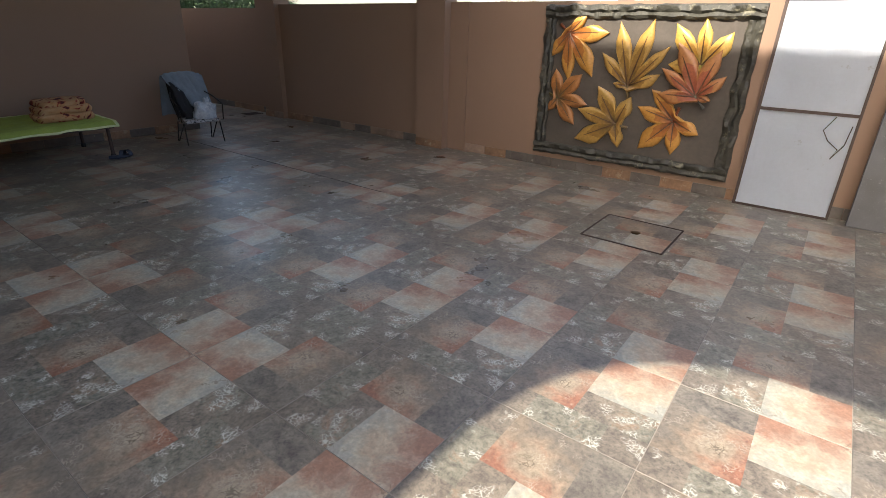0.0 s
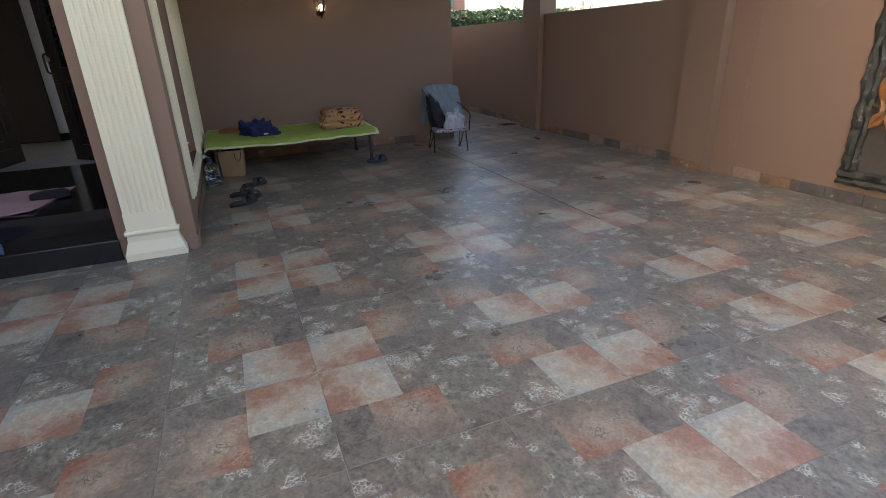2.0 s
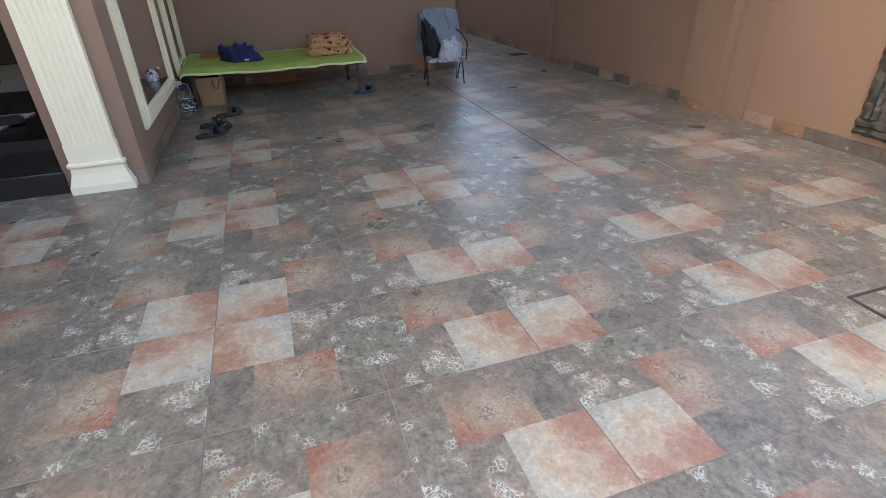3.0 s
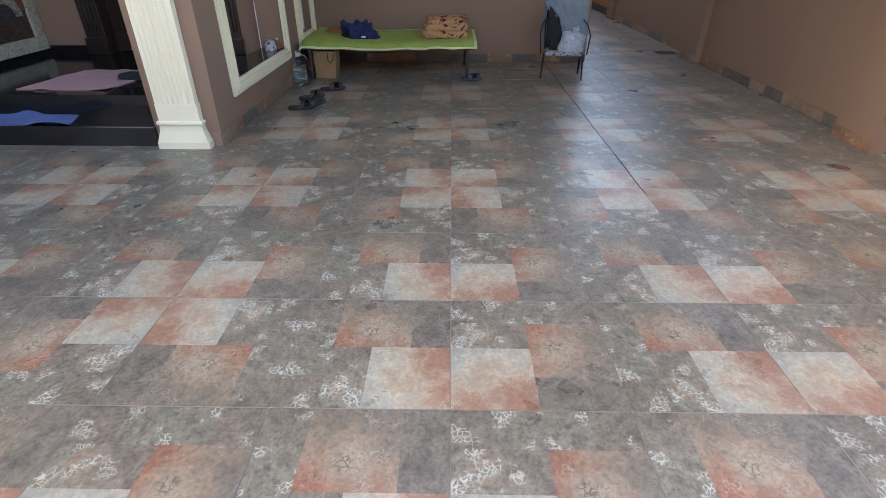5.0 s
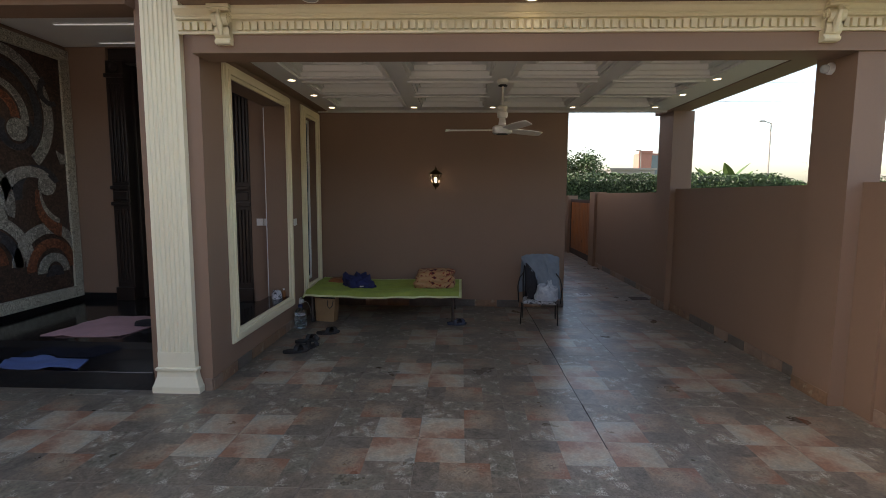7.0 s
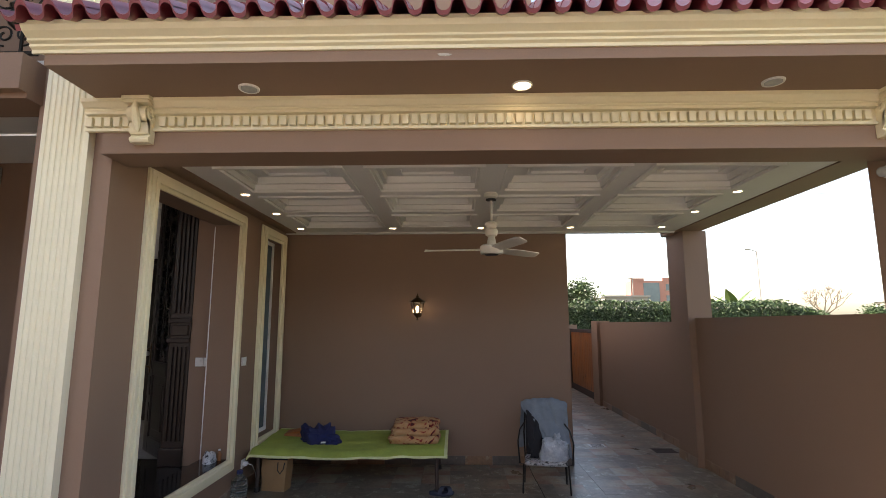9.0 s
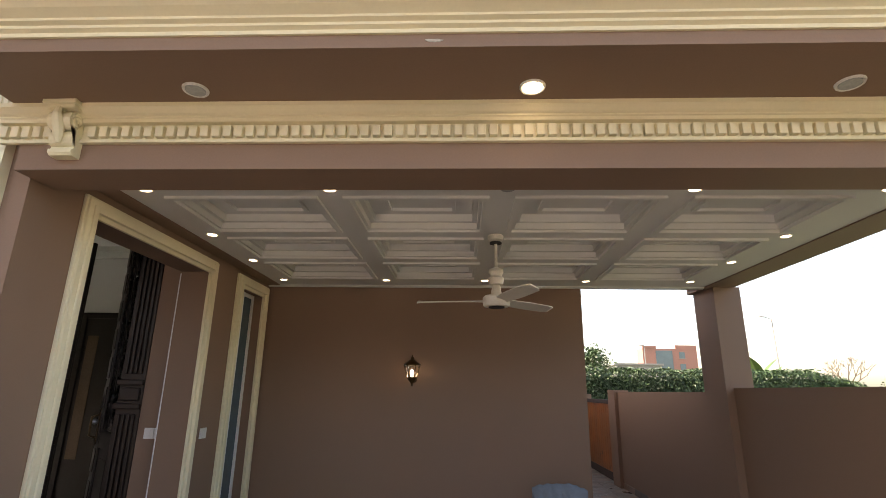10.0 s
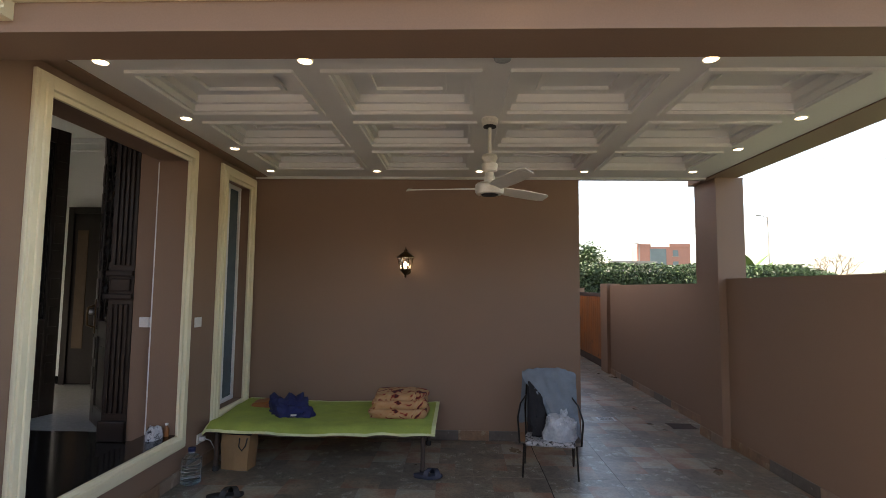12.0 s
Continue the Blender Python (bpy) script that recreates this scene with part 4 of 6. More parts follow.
for k, (x0, x1, y) in enumerate(((-2.07, -0.6, -2.07), (-2.05, -0.6, -1.45))):
    st = thing("ceiling_strip_light", (0, y, 3.27), "thin pale strip light in the recess ceiling", "strip light", "strip lights in the recess")
    part("housing", box(x0, x1, -0.02, 0.02, -0.012, 0.0, 0.003), M_plastic, st)
    part("diffuser", box(x0 + 0.01, x1 - 0.01, -0.012, 0.012, -0.016, -0.012), M_strip, st)

# ---- balcony over the entrance ----
def balcony_pier(x):
    ob = thing("balcony_pier", (x, -3.38, 3.225), "brown balcony pier with a cream moulded frame", "pier", "balcony piers")
    part("body", box(-0.10, 0.10, -0.07, 0.12, 0.0, 1.0), M_wall, ob)
    part("frame", boxes((-0.085, 0.085, -0.085, -0.07, 0.03, 0.06), (-0.085, 0.085, -0.085, -0.07, 0.88, 0.92), (-0.085, -0.055, -0.085, -0.07, 0.06, 0.88), (0.055, 0.085, -0.085, -0.07, 0.06, 0.88), bevel=0.004), M_pilaster, ob)
    part("cap", box(-0.13, 0.13, -0.10, 0.15, 1.0, 1.07, 0.012), M_pilaster, ob)


balcony_pier(-1.14)
balcony_pier(-2.55)
rail = thing("balcony_railing", (0, -3.36, 3.23), "black wrought-iron balcony railing with scrolls", "railing")
part("bottom_rail", box(-2.45, -0.46, -0.012, 0.012, 0.03, 0.055, 0.003), M_iron, rail)
part("top_rail", box(-2.45, -0.46, -0.02, 0.02, 0.9, 0.94, 0.005), M_iron, rail)
for x in (-2.2, -1.75, -1.32, -1.03, -0.80, -0.57):
    part("bar", box(x - 0.008, x + 0.008, -0.008, 0.008, 0.0, 0.9, 0.002), M_iron, rail)
for x in (-2.0, -1.5, -0.91, -0.62):
    for q in (-1, 1):
        part("scroll", tube(spiral((x + q * 0.065, 0, 0.17), 0.075, 0.015, -90, -90 + q * 520, 24), 0.007, 5), M_iron, rail, "", True)
        part("scroll", tube(spiral((x + q * 0.065, 0, 0.42), 0.10, 0.02, 90, 90 - q * 500, 24), 0.007, 5), M_iron, rail, "", True)
        part("scroll", tube(spiral((x + q * 0.065, 0, 0.7), 0.085, 0.02, -90, -90 + q * 500, 24), 0.007, 5), M_iron, rail, "", True)
    part("rosette", lathe([(0.004, 0), (0.04, 0.03), (0.055, 0.09), (0.03, 0.13), (0.045, 0.16), (0.012, 0.2), (0.003, 0.23)], (x, 0, 0.2), 10), M_iron, rail, "", True)
bw = thing("window_2", (-0.95, -1.9, 3.42), "pale balcony window with a white frame", "window", kind="structure")
part("window_frame", boxes((-0.5, -0.44, -0.04, 0, 0, 2.2), (0.43, 0.49, -0.04, 0, 0, 2.2), (-0.03, 0.03, -0.04, 0, 0, 2.2), (-0.44, 0.43, -0.041, 0, 2.1, 2.2), bevel=0.004), M_plastic, bw)
part("pane", box(-0.44, -0.03, -0.02, -0.006, 0, 2.1), M_frost, bw)
part("pane", box(0.03, 0.43, -0.02, -0.006, 0, 2.1), M_frost, bw)

# ---- ceiling fixtures ----
def downlight(x, y, z, lit, r=0.05):
    ob = thing("downlight", (x, y, z), "round recessed downlight, lit warm white" if lit else "round recessed downlight with a grey lens, unlit", "downlight", "recessed downlights")
    part("bezel", lathe([(r * 0.8, -0.002), (r * 0.82, -0.008), (r * 0.95, -0.010), (r, -0.004), (r, 0.0)], (0, 0, 0), 24), M_plastic, ob, "", True)
    part("lens", lathe([(r * 0.76, -0.0095), (r * 0.76, -0.003)], (0, 0, 0), 24), M_on if lit else M_frost, ob)
    return ob


for x in RIB_X:
    downlight(x, -0.32, 2.75, True, 0.043)
for y in (-1.15, -1.93):
    downlight(RIB_X[0], y, 2.75, True, 0.043)
    downlight(RIB_X[4], y, 2.75, True, 0.043)
for x in (RIB_X[0], RIB_X[1], RIB_X[3], RIB_X[4]):
    downlight(x + 0.03, -2.83, 2.75, True, 0.045)
downlight(0.957, -3.565, 2.93, False, 0.058)
downlight(2.48, -3.565, 2.93, True, 0.058)
downlight(3.842, -3.575, 2.93, False, 0.058)
sm = thing("ceiling_sensor", (2.43, -2.85, 2.75), "small round grey ceiling sensor", "sensor")
part("body", lathe([(0.03, -0.02), (0.042, -0.016), (0.048, 0.0)], (0, 0, 0), 20), M_frost, sm, "", True)

fan = thing("ceiling_fan", (2.42, -1.91, 2.75), "cream three-blade ceiling fan at rest on a rod", "ceiling fan")
part("canopy", lathe([(0.03, -0.055), (0.055, -0.04), (0.06, -0.01), (0.05, 0.0)], (0, 0, 0), 24), M_fan, fan, "", True)
# Black ring added as the shadow under the canopy
part("hook_shadow_ring", lathe([(0.02, -0.07), (0.045, -0.066), (0.045, -0.056)], (0, 0, 0), 20), M_rubber, fan)
part("rod", tube([(0, 0, -0.06), (0, 0, -0.39)], 0.012, 12), M_fan, fan)
part("cup", lathe([(0.02, -0.39), (0.05, -0.375), (0.058, -0.33), (0.04, -0.315), (0.045, -0.30), (0.055, -0.285), (0.05, -0.265), (0.02, -0.25)], (0, 0, 0), 24), M_fan, fan, "", True)
part("hub", lathe([(0.03, -0.540), (0.09, -0.537), (0.098, -0.525), (0.10, -0.475), (0.085, -0.46), (0.04, -0.45), (0.03, -0.385)], (0, 0, 0), 28), M_fan, fan, "", True)
part("badge", lathe([(0.055, -0.546), (0.06, -0.539)], (0, 0, 0), 24), M_rubber, fan, "dark bottom disc of the hub")
for a in (174, 290, 40):
    bm = bmesh.new()
    prev = None
    for r, w in ((0.09, 0.04), (0.16, 0.055), (0.3, 0.064), (0.45, 0.062), (0.54, 0.054), (0.58, 0.03)):
        ring = [bm.verts.new((r, q * w, -0.500 + zz + q * -0.013)) for q, zz in ((-1, 0.0), (1, 0.0), (1, 0.006), (-1, 0.006))]
        if prev:
            for k in range(4):
                bm.faces.new((prev[k], prev[(k + 1) % 4], ring[(k + 1) % 4], ring[k]))
        else:
            bm.faces.new(ring)
        prev = ring
    bm.faces.new(prev)
    bl = part("blade", bm, M_fan, fan)
    bl.matrix_basis = pose(0, 0, 0, 0, 0, a)

# Wall lantern
lan = thing("wall_lantern", (1.655, 0.0, 1.675), "bronze wall lantern with a warm lit bulb", "wall lamp")
lan.scale = (1.3, 1.2, 1.0)
part("backplate", lathe([(0.03, 0), (0.035, 0.006), (0.02, 0.02)], (0, 0, 0), 16), M_bronze, lan, "", True).matrix_basis = pose(0, -0.001, 0.06, 90, 0, 0)
part("arm", tube([(0, 0, 0.06), (0, -0.05, 0.03), (0, -0.09, 0.02), (0, -0.11, 0.05)], 0.009, 8), M_bronze, lan, "", True)
part("finial", lathe([(0.003, -0.01), (0.012, 0.0), (0.006, 0.014), (0.016, 0.03), (0.03, 0.05), (0.042, 0.07), (0.045, 0.08)], (0, -0.11, 0), 12), M_bronze, lan, "", True)
part("roof", lathe([(0.07, 0.20), (0.074, 0.206), (0.055, 0.225), (0.03, 0.25), (0.014, 0.262), (0.016, 0.275), (0.006, 0.29), (0.003, 0.31)], (0, -0.11, 0), 12), M_bronze, lan, "", True)
for k in range(6):
    a = 2 * math.pi * k / 6
    part("rib", tube([(0.042 * math.cos(a), -0.11 + 0.042 * math.sin(a), 0.08), (0.062 * math.cos(a), -0.11 + 0.062 * math.sin(a), 0.2)], 0.004, 5), M_bronze, lan)
gl = part("glass", lathe([(0.038, 0.082), (0.057, 0.198)], (0, -0.11, 0), 6), M_glass, lan)
gl.visible_shadow = False
part("bulb", lathe([(0.008, 0.085), (0.010, 0.1), (0.015, 0.125), (0.015, 0.14), (0.005, 0.16)], (0, -0.11, 0), 12), M_bulb, lan, "warm lit bulb", True)

# Camera dome on the front pillar
dom = thing("security_camera", (4.82, -3.10, 2.56), "small white dome security camera on the pillar", "security camera")
part("base", lathe([(0.045, 0), (0.045, 0.02), (0.03, 0.03)], (0, 0, 0), 18), M_plastic, dom, "", True).matrix_basis = pose(0, 0, 0, 0, -90, 0)
part("dome", lathe([(0.005, -0.035), (0.022, -0.028), (0.032, -0.01), (0.032, 0.01), (0.022, 0.025), (0.01, 0.03)], (-0.05, 0, 0), 18), M_frost, dom, "", True)

sc = thing("paint_patch", (2.06, -3.841, 2.96), "small grey filler patch on the eave edge", "paint patch")
part("patch", soft_heap(0.03, 0.007, 0.002, 13, 2.0, 0.5, 4, 24), M_filler, sc).matrix_basis = pose(0, 0, 0, 90, 0, 0)

# ---- bed and what lies round it ----
bed = thing("folding_bed", (1.04, -0.60, 0.0), "low steel-framed cot with a webbed base", "bed")
for sx in (-1, 1):
    part("end_rail", tube([(sx * 0.93, -0.42, 0.335), (sx * 0.93, 0.42, 0.335)], 0.019, 10), M_brown, bed, "", True)
    part("side_rail", tube([(-0.93, sx * 0.42, 0.335), (0.93, sx * 0.42, 0.335)], 0.019, 10), M_brown, bed, "", True)
    for sy in (-1, 1):
        lg = part("leg", tube([(sx * 0.88, sy * 0.41, 0.33), (sx * 0.88, sy * 0.41, 0.012)], 0.018, 10), M_brown, bed, "", True)
        part("foot", lathe([(0.024, 0), (0.026, 0.004), (0.024, 0.04), (0.019, 0.045)], (sx * 0.88, sy * 0.41, 0), 12), M_rubber, lg)
for k in range(9):
    x = -0.8 + 0.2 * k
    part("webbing", box(x - 0.03, x + 0.03, -0.41, 0.41, 0.347, 0.353), M_greycloth, bed)

blk = thing("green_blanket", (1.04, -0.60, 0.0), "green towelling blanket with a pale hem spread over the cot", "blanket")
bm = bmesh.new()
NX, NY = 60, 26
top = []
for j in range(NY + 1):
    for i in range(NX + 1):
        u, v = i / NX * 2 - 1, j / NY * 2 - 1
        x, y = u * 0.985, v * 0.465
        sag = -0.018 * math.exp(-((x + 0.15) / 0.35) ** 2) * (1 if v < 0 else 0.4) - 0.012 * (1 - abs(u)) * (1 - abs(v))
        z = 0.392 + sag + 0.012 * noise.noise((x * 3, y * 4, 1.0)) + 0.006 * noise.noise((x * 11, y * 11, 2.0))
        if j < 2:
            z -= (0.062 if j == 0 else 0.040) + 0.012 * noise.noise((x * 4, 0, 4))
            y = -0.464 - 0.008 * noise.noise((x * 5, 1, 1))
        if u < -0.97:
            z -= 0.03
        z += 0.03 * max(0, (-u - 0.45)) * (v + 1) / 2 + 0.02 * (v + 1) / 2
        top.append(bm.verts.new((x, y, z)))
low = [bm.verts.new((v.co.x, v.co.y + (0.012 if j == 0 else 0), v.co.z - (0.0 if j == 0 else 0.014))) for j, v in ((k // (NX + 1), q) for k, q in enumerate(top))]
w = NX + 1
for j in range(NY):
    for i in range(NX):
        a = j * w + i
        f = bm.faces.new((top[a], top[a + 1], top[a + w + 1], top[a + w]))
        g = bm.faces.new((low[a], low[a + w], low[a + w + 1], low[a + 1]))
        f.material_index = 1 if j == 0 or i == 0 or i == NX - 1 or j == NY - 1 else 0
edge = [i for i in range(w)] + [j * w + NX for j in range(1, NY + 1)] + [NY * w + i for i in range(NX - 1, -1, -1)] + [j * w for j in range(NY - 1, 0, -1)]
for k in range(len(edge)):
    a, b = edge[k], edge[(k + 1) % len(edge)]
    f = bm.faces.new((top[a], low[a], low[b], top[b]))
    f.material_index = 1
part("cloth", bm, [M_green, M_lime], blk, "", True)

nv = thing("navy_shirt", (0.64, -0.62, 0.385), "crumpled navy blue cloth on the cot", "clothing")
part("cloth", soft_heap(0.17, 0.13, 0.14, 1, 1.9, 0.34, 20, 48, 5.0), M_navy, nv, "", True)
part("sleeve", soft_heap(0.13, 0.07, 0.075, 7, 2.0, 0.3, 12, 30, 6.0), M_navy, nv, "", True).matrix_basis = pose(0.13, -0.05, 0.0, 0, 0, -18)
part("print", box(-0.02, 0.03, -0.165, -0.155, 0.02, 0.035), M_plastic, nv, "small white printed mark").matrix_basis = pose(0.06, 0.0, 0.0, 0, 0, 12)
bx = thing("brown_bundle", (0.36, -0.38, 0.395), "folded rust-brown cloth bundle on the cot", "clothing")
part("cloth", soft_heap(0.15, 0.12, 0.06, 4, 3.4, 0.12), M_gate, bx, "", True)


def floral():
    m, nt, b = node_mat("floral_blanket")
    n = noise_node(nt, 4.6, 2, 0.5, "Object", 2.4)
    col = ramp_node(nt, n.outputs[0], [(0.34, (0.06, 0.01, 0.01)), (0.39, (0.26, 0.03, 0.02)), (0.42, (0.42, 0.22, 0.10)), (0.60, (0.48, 0.29, 0.15)), (0.64, (0.20, 0.035, 0.02)), (0.70, (0.05, 0.015, 0.012))])
    f = noise_node(nt, 160, 3, 0.6)
    nt.links.new(col.outputs[0], b.inputs["Base Color"])
    b.inputs["Roughness"].default_value = 0.95
    bump_node(nt, f.outputs[0], 0.8, 0.003, b)
    return m


def fold_of_cloth(hx, hy, h, seed):
    """One thick fold: a pillowed slab with rounded edges and soft dents."""
    bm = bmesh.new()
    n, m = 40, 9
    rings = []
    for j in range(m + 1):
        t = -math.pi / 2 + math.pi * j / m
        ring = []
        for k in range(n):
            a = 2 * math.pi * k / n
            c, q = math.cos(a), math.sin(a)
            e = 0.34
            x = math.copysign(abs(c) ** e, c) * (hx - 0.4 * h + 0.4 * h * math.cos(t))
            y = math.copysign(abs(q) ** e, q) * (hy - 0.4 * h + 0.4 * h * math.cos(t))
            d = noise.noise((x * 6, y * 6, seed + t)) * 0.016
            ring.append(bm.verts.new((x + d, y + d, h / 2 + h / 2 * math.sin(t) + d * 0.8 * (1 if j > 1 else 0))))
        rings.append(ring)
    for p, q in zip(rings, rings[1:]):
        for k in range(n):
            bm.faces.new((p[k], p[(k + 1) % n], q[(k + 1) % n], q[k]))
    bm.faces.new(rings[0][::-1])
    top = bm.verts.new((0, 0, h + 0.008))
    for k in range(n):
        bm.faces.new((rings[-1][k], rings[-1][(k + 1) % n], top))
    return bm


fb = thing("folded_blanket", (1.67, -0.58, 0.388), "folded peach and maroon floral blanket on the cot", "blanket")
MF = floral()
for hx, hy, h, at in ((0.27, 0.20, 0.085, (0.0, 0.0, 0.0, 0, 0, -3)), (0.255, 0.19, 0.08, (0.005, 0.01, 0.078, 1, -1, 2)), (0.19, 0.17, 0.07, (-0.03, 0.02, 0.15, 2, -3, 6))):
    part("fold", fold_of_cloth(hx, hy, h, h * 90), MF, fb, "", True).matrix_basis = pose(*at)
part("corner", fold_of_cloth(0.07, 0.12, 0.075, 4.0), MF, fb, "", True).matrix_basis = pose(0.17, 0.02, 0.145, 4, 8, -14)

# Water bottle, paper bag, sandals
bt = thing("water_bottle", (0.10, -1.30, 0.0), "large clear plastic water bottle with a dark cap", "bottle")
prof = [(0.06, 0.0), (0.072, 0.008)]
for k in range(6):
    z = 0.018 + 0.024 * k
    prof += [(0.075, z), (0.075, z + 0.013), (0.069, z + 0.018)]
prof += [(0.075, 0.17), (0.068, 0.20), (0.045, 0.225), (0.024, 0.24), (0.024, 0.255)]
bo = part("body", lathe(prof, (0, 0, 0), 24), glass("bottle_plastic", (0.80, 0.90, 0.95), 0.08), bt, "", True)
bo.visible_shadow = False
part("cap", lathe([(0.027, 0.25), (0.028, 0.278), (0.02, 0.281)], (0, 0, 0), 18), M_navy, bt)
part("water", lathe([(0.058, 0.004), (0.066, 0.012), (0.066, 0.05)], (0, 0, 0), 24), glass("water", (0.72, 0.86, 0.90), 0.0), bt, "", True)

pb = thing("paper_bag", (0.32, -0.92, 0.0), "brown kraft paper bag with dark handles under the cot", "bag", turn=-8)
bm = bmesh.new()
prev = None
for z, hx, hy in ((0.0, 0.12, 0.07), (0.1, 0.125, 0.073), (0.2, 0.13, 0.07), (0.29, 0.135, 0.06)):
    ring = [bm.verts.new((x + 0.008 * noise.noise((x * 9, y * 9, z * 9)), y, z)) for x, y in ((-hx, -hy), (0, -hy - 0.006), (hx, -hy), (hx + 0.0, 0), (hx, hy), (0, hy), (-hx, hy), (-hx + 0.02, 0))]
    if prev:
        for k in range(8):
            bm.faces.new((prev[k], prev[(k + 1) % 8], ring[(k + 1) % 8], ring[k]))
    else:
        bm.faces.new(ring[::-1])
    prev = ring
inner_ring = [bm.verts.new(v.co - Vector((0.004 if v.co.x > 0 else -0.004, 0.004 if v.co.y > 0 else -0.004, 0))) for v in prev]
for k in range(8):
    bm.faces.new((prev[k], prev[(k + 1) % 8], inner_ring[(k + 1) % 8], inner_ring[k]))
deep = [bm.verts.new(v.co - Vector((0, 0, 0.12))) for v in inner_ring]
for k in range(8):
    bm.faces.new((inner_ring[k], inner_ring[(k + 1) % 8], deep[(k + 1) % 8], deep[k]))
bm.faces.new(deep)
part("body", bm, M_paper, pb)
part("handle", tube([(0.04, -0.068, 0.27), (0.045, -0.085, 0.20), (0.075, -0.09, 0.17), (0.105, -0.085, 0.21), (0.11, -0.066, 0.27)], 0.005, 6), M_rubber, pb, "dark cord handle", True)
part("contents", soft_heap(0.10, 0.05, 0.05, 6), M_blackcloth, pb, "dark cloth in the bag mouth", True).matrix_basis = pose(0, 0, 0.26)


def sandal(x, y, turn, mat, label, big=1.0):
    ob = thing("sandal", (x, y, 0.0), label, "sandal", "sandals by the cot", turn)
    n = 28
    bm = bmesh.new()
    rings = []
    for z, s in ((0.0, 0.95), (0.006, 1.0), (0.022, 1.0), (0.027, 0.95)):
        ring = []
        for k in range(n):
            a = 2 * math.pi * k / n
            u = math.cos(a)
            wide = 0.043 + 0.009 * u
            ring.append(bm.verts.new((0.132 * u * s * big, wide * math.sin(a) * s * big, z + 0.012 * max(0, u) ** 2 + (0.008 if u < -0.3 and z > 0.01 else 0))))
        rings.append(ring)
    for p, q in zip(rings, rings[1:]):
        for k in range(n):
            bm.faces.new((p[k], p[(k + 1) % n], q[(k + 1) % n], q[k]))
    bm.faces.new(rings[0][::-1])
    bm.faces.new(rings[-1])
    part("sole", bm, mat, ob, "", True)
    for x0, tilt in ((0.02, 0.035), (0.06, -0.03)):
        pts = [(x0 + tilt * math.cos(t), 0.05 * math.cos(t), 0.02 + 0.058 * math.sin(t)) for t in [math.pi * k / 10 for k in range(11)]]
        bm = bmesh.new()
        prev = None
        for p in pts:
            ring = [bm.verts.new((p[0] + dx, p[1], p[2] + dz)) for dx, dz in ((-0.02, 0), (0.02, 0), (0.02, 0.005), (-0.02, 0.005))]
            if prev:
                for k in range(4):
                    bm.faces.new((prev[k], prev[(k + 1) % 4], ring[(k + 1) % 4], ring[k]))
            else:
                bm.faces.new(ring)
            prev = ring
        bm.faces.new(prev)
        part("strap", bm, mat, ob, "", True)
    return ob


sandal(0.36, -2.26, 22, M_rubber, "black rubber sandal lying by the house wall")
sandal(0.43, -2.13, 48, M_rubber, "black rubber sandal lying by the house wall", 0.96)
sandal(0.36, -1.89, 30, M_rubber, "black rubber sandal lying by the house wall")
sandal(0.50, -1.56, 15, M_rubber, "black rubber sandal lying by the house wall")
sandal(1.97, -1.07, -5, M_blueslip, "dark blue rubber slipper beside the cot leg", 0.92)

# ---- wire chair with clothes on it ----
ch = thing("wire_chair", (3.01, -0.82, 0.0), "thin black metal lounge chair with a patterned seat", "chair", turn=-8)
for s in (-1, 1):
    part("side_frame", tube([(s * 0.225, -0.25, 0.010), (s * 0.215, -0.20, 0.27), (s * 0.25, -0.24, 0.285), (s * 0.265, -0.235, 0.47), (s * 0.265, -0.20, 0.485), (s * 0.25, 0.02, 0.55), (s * 0.20, 0.16, 0.60)], 0.008, 8), M_iron, ch, "", True)
    part("back_leg", tube([(s * 0.20, -0.16, 0.27), (s * 0.21, 0.08, 0.02), (s * 0.21, 0.12, 0.010), (s * 0.20, 0.05, 0.26)], 0.007, 8), M_iron, ch, "", True)
    part("back_post", tube([(s * 0.2, -0.02, 0.27), (s * 0.21, 0.14, 0.5), (s * 0.19, 0.28, 0.76)], 0.008, 8), M_iron, ch, "", True)
part("top_bar", tube([(-0.19, 0.28, 0.76), (-0.12, 0.29, 0.79), (0.12, 0.29, 0.79), (0.19, 0.28, 0.76)], 0.011, 8), M_iron, ch, "", True)
part("seat_bar", tube([(-0.2, -0.20, 0.27), (0.2, -0.20, 0.27)], 0.010, 8), M_iron, ch, "", True)
MP = surface("black_white_weave", (0.35, 0.35, 0.36), 0.8, 0.2, 10, 120, 0.4, 0.001, spots=((0.015, 0.015, 0.018), 38, 0.5))
part("seat", box(-0.205, 0.205, -0.24, 0.06, 0.262, 0.302, 0.014), MP, ch, "black and white patterned seat cushion")
bk = part("backrest", box(-0.19, 0.19, -0.012, 0.012, 0.0, 0.52, 0.008), M_blackcloth, ch, "black woven backrest")
bk.matrix_basis = pose(0, 0.05, 0.30, -27, 0, 0)


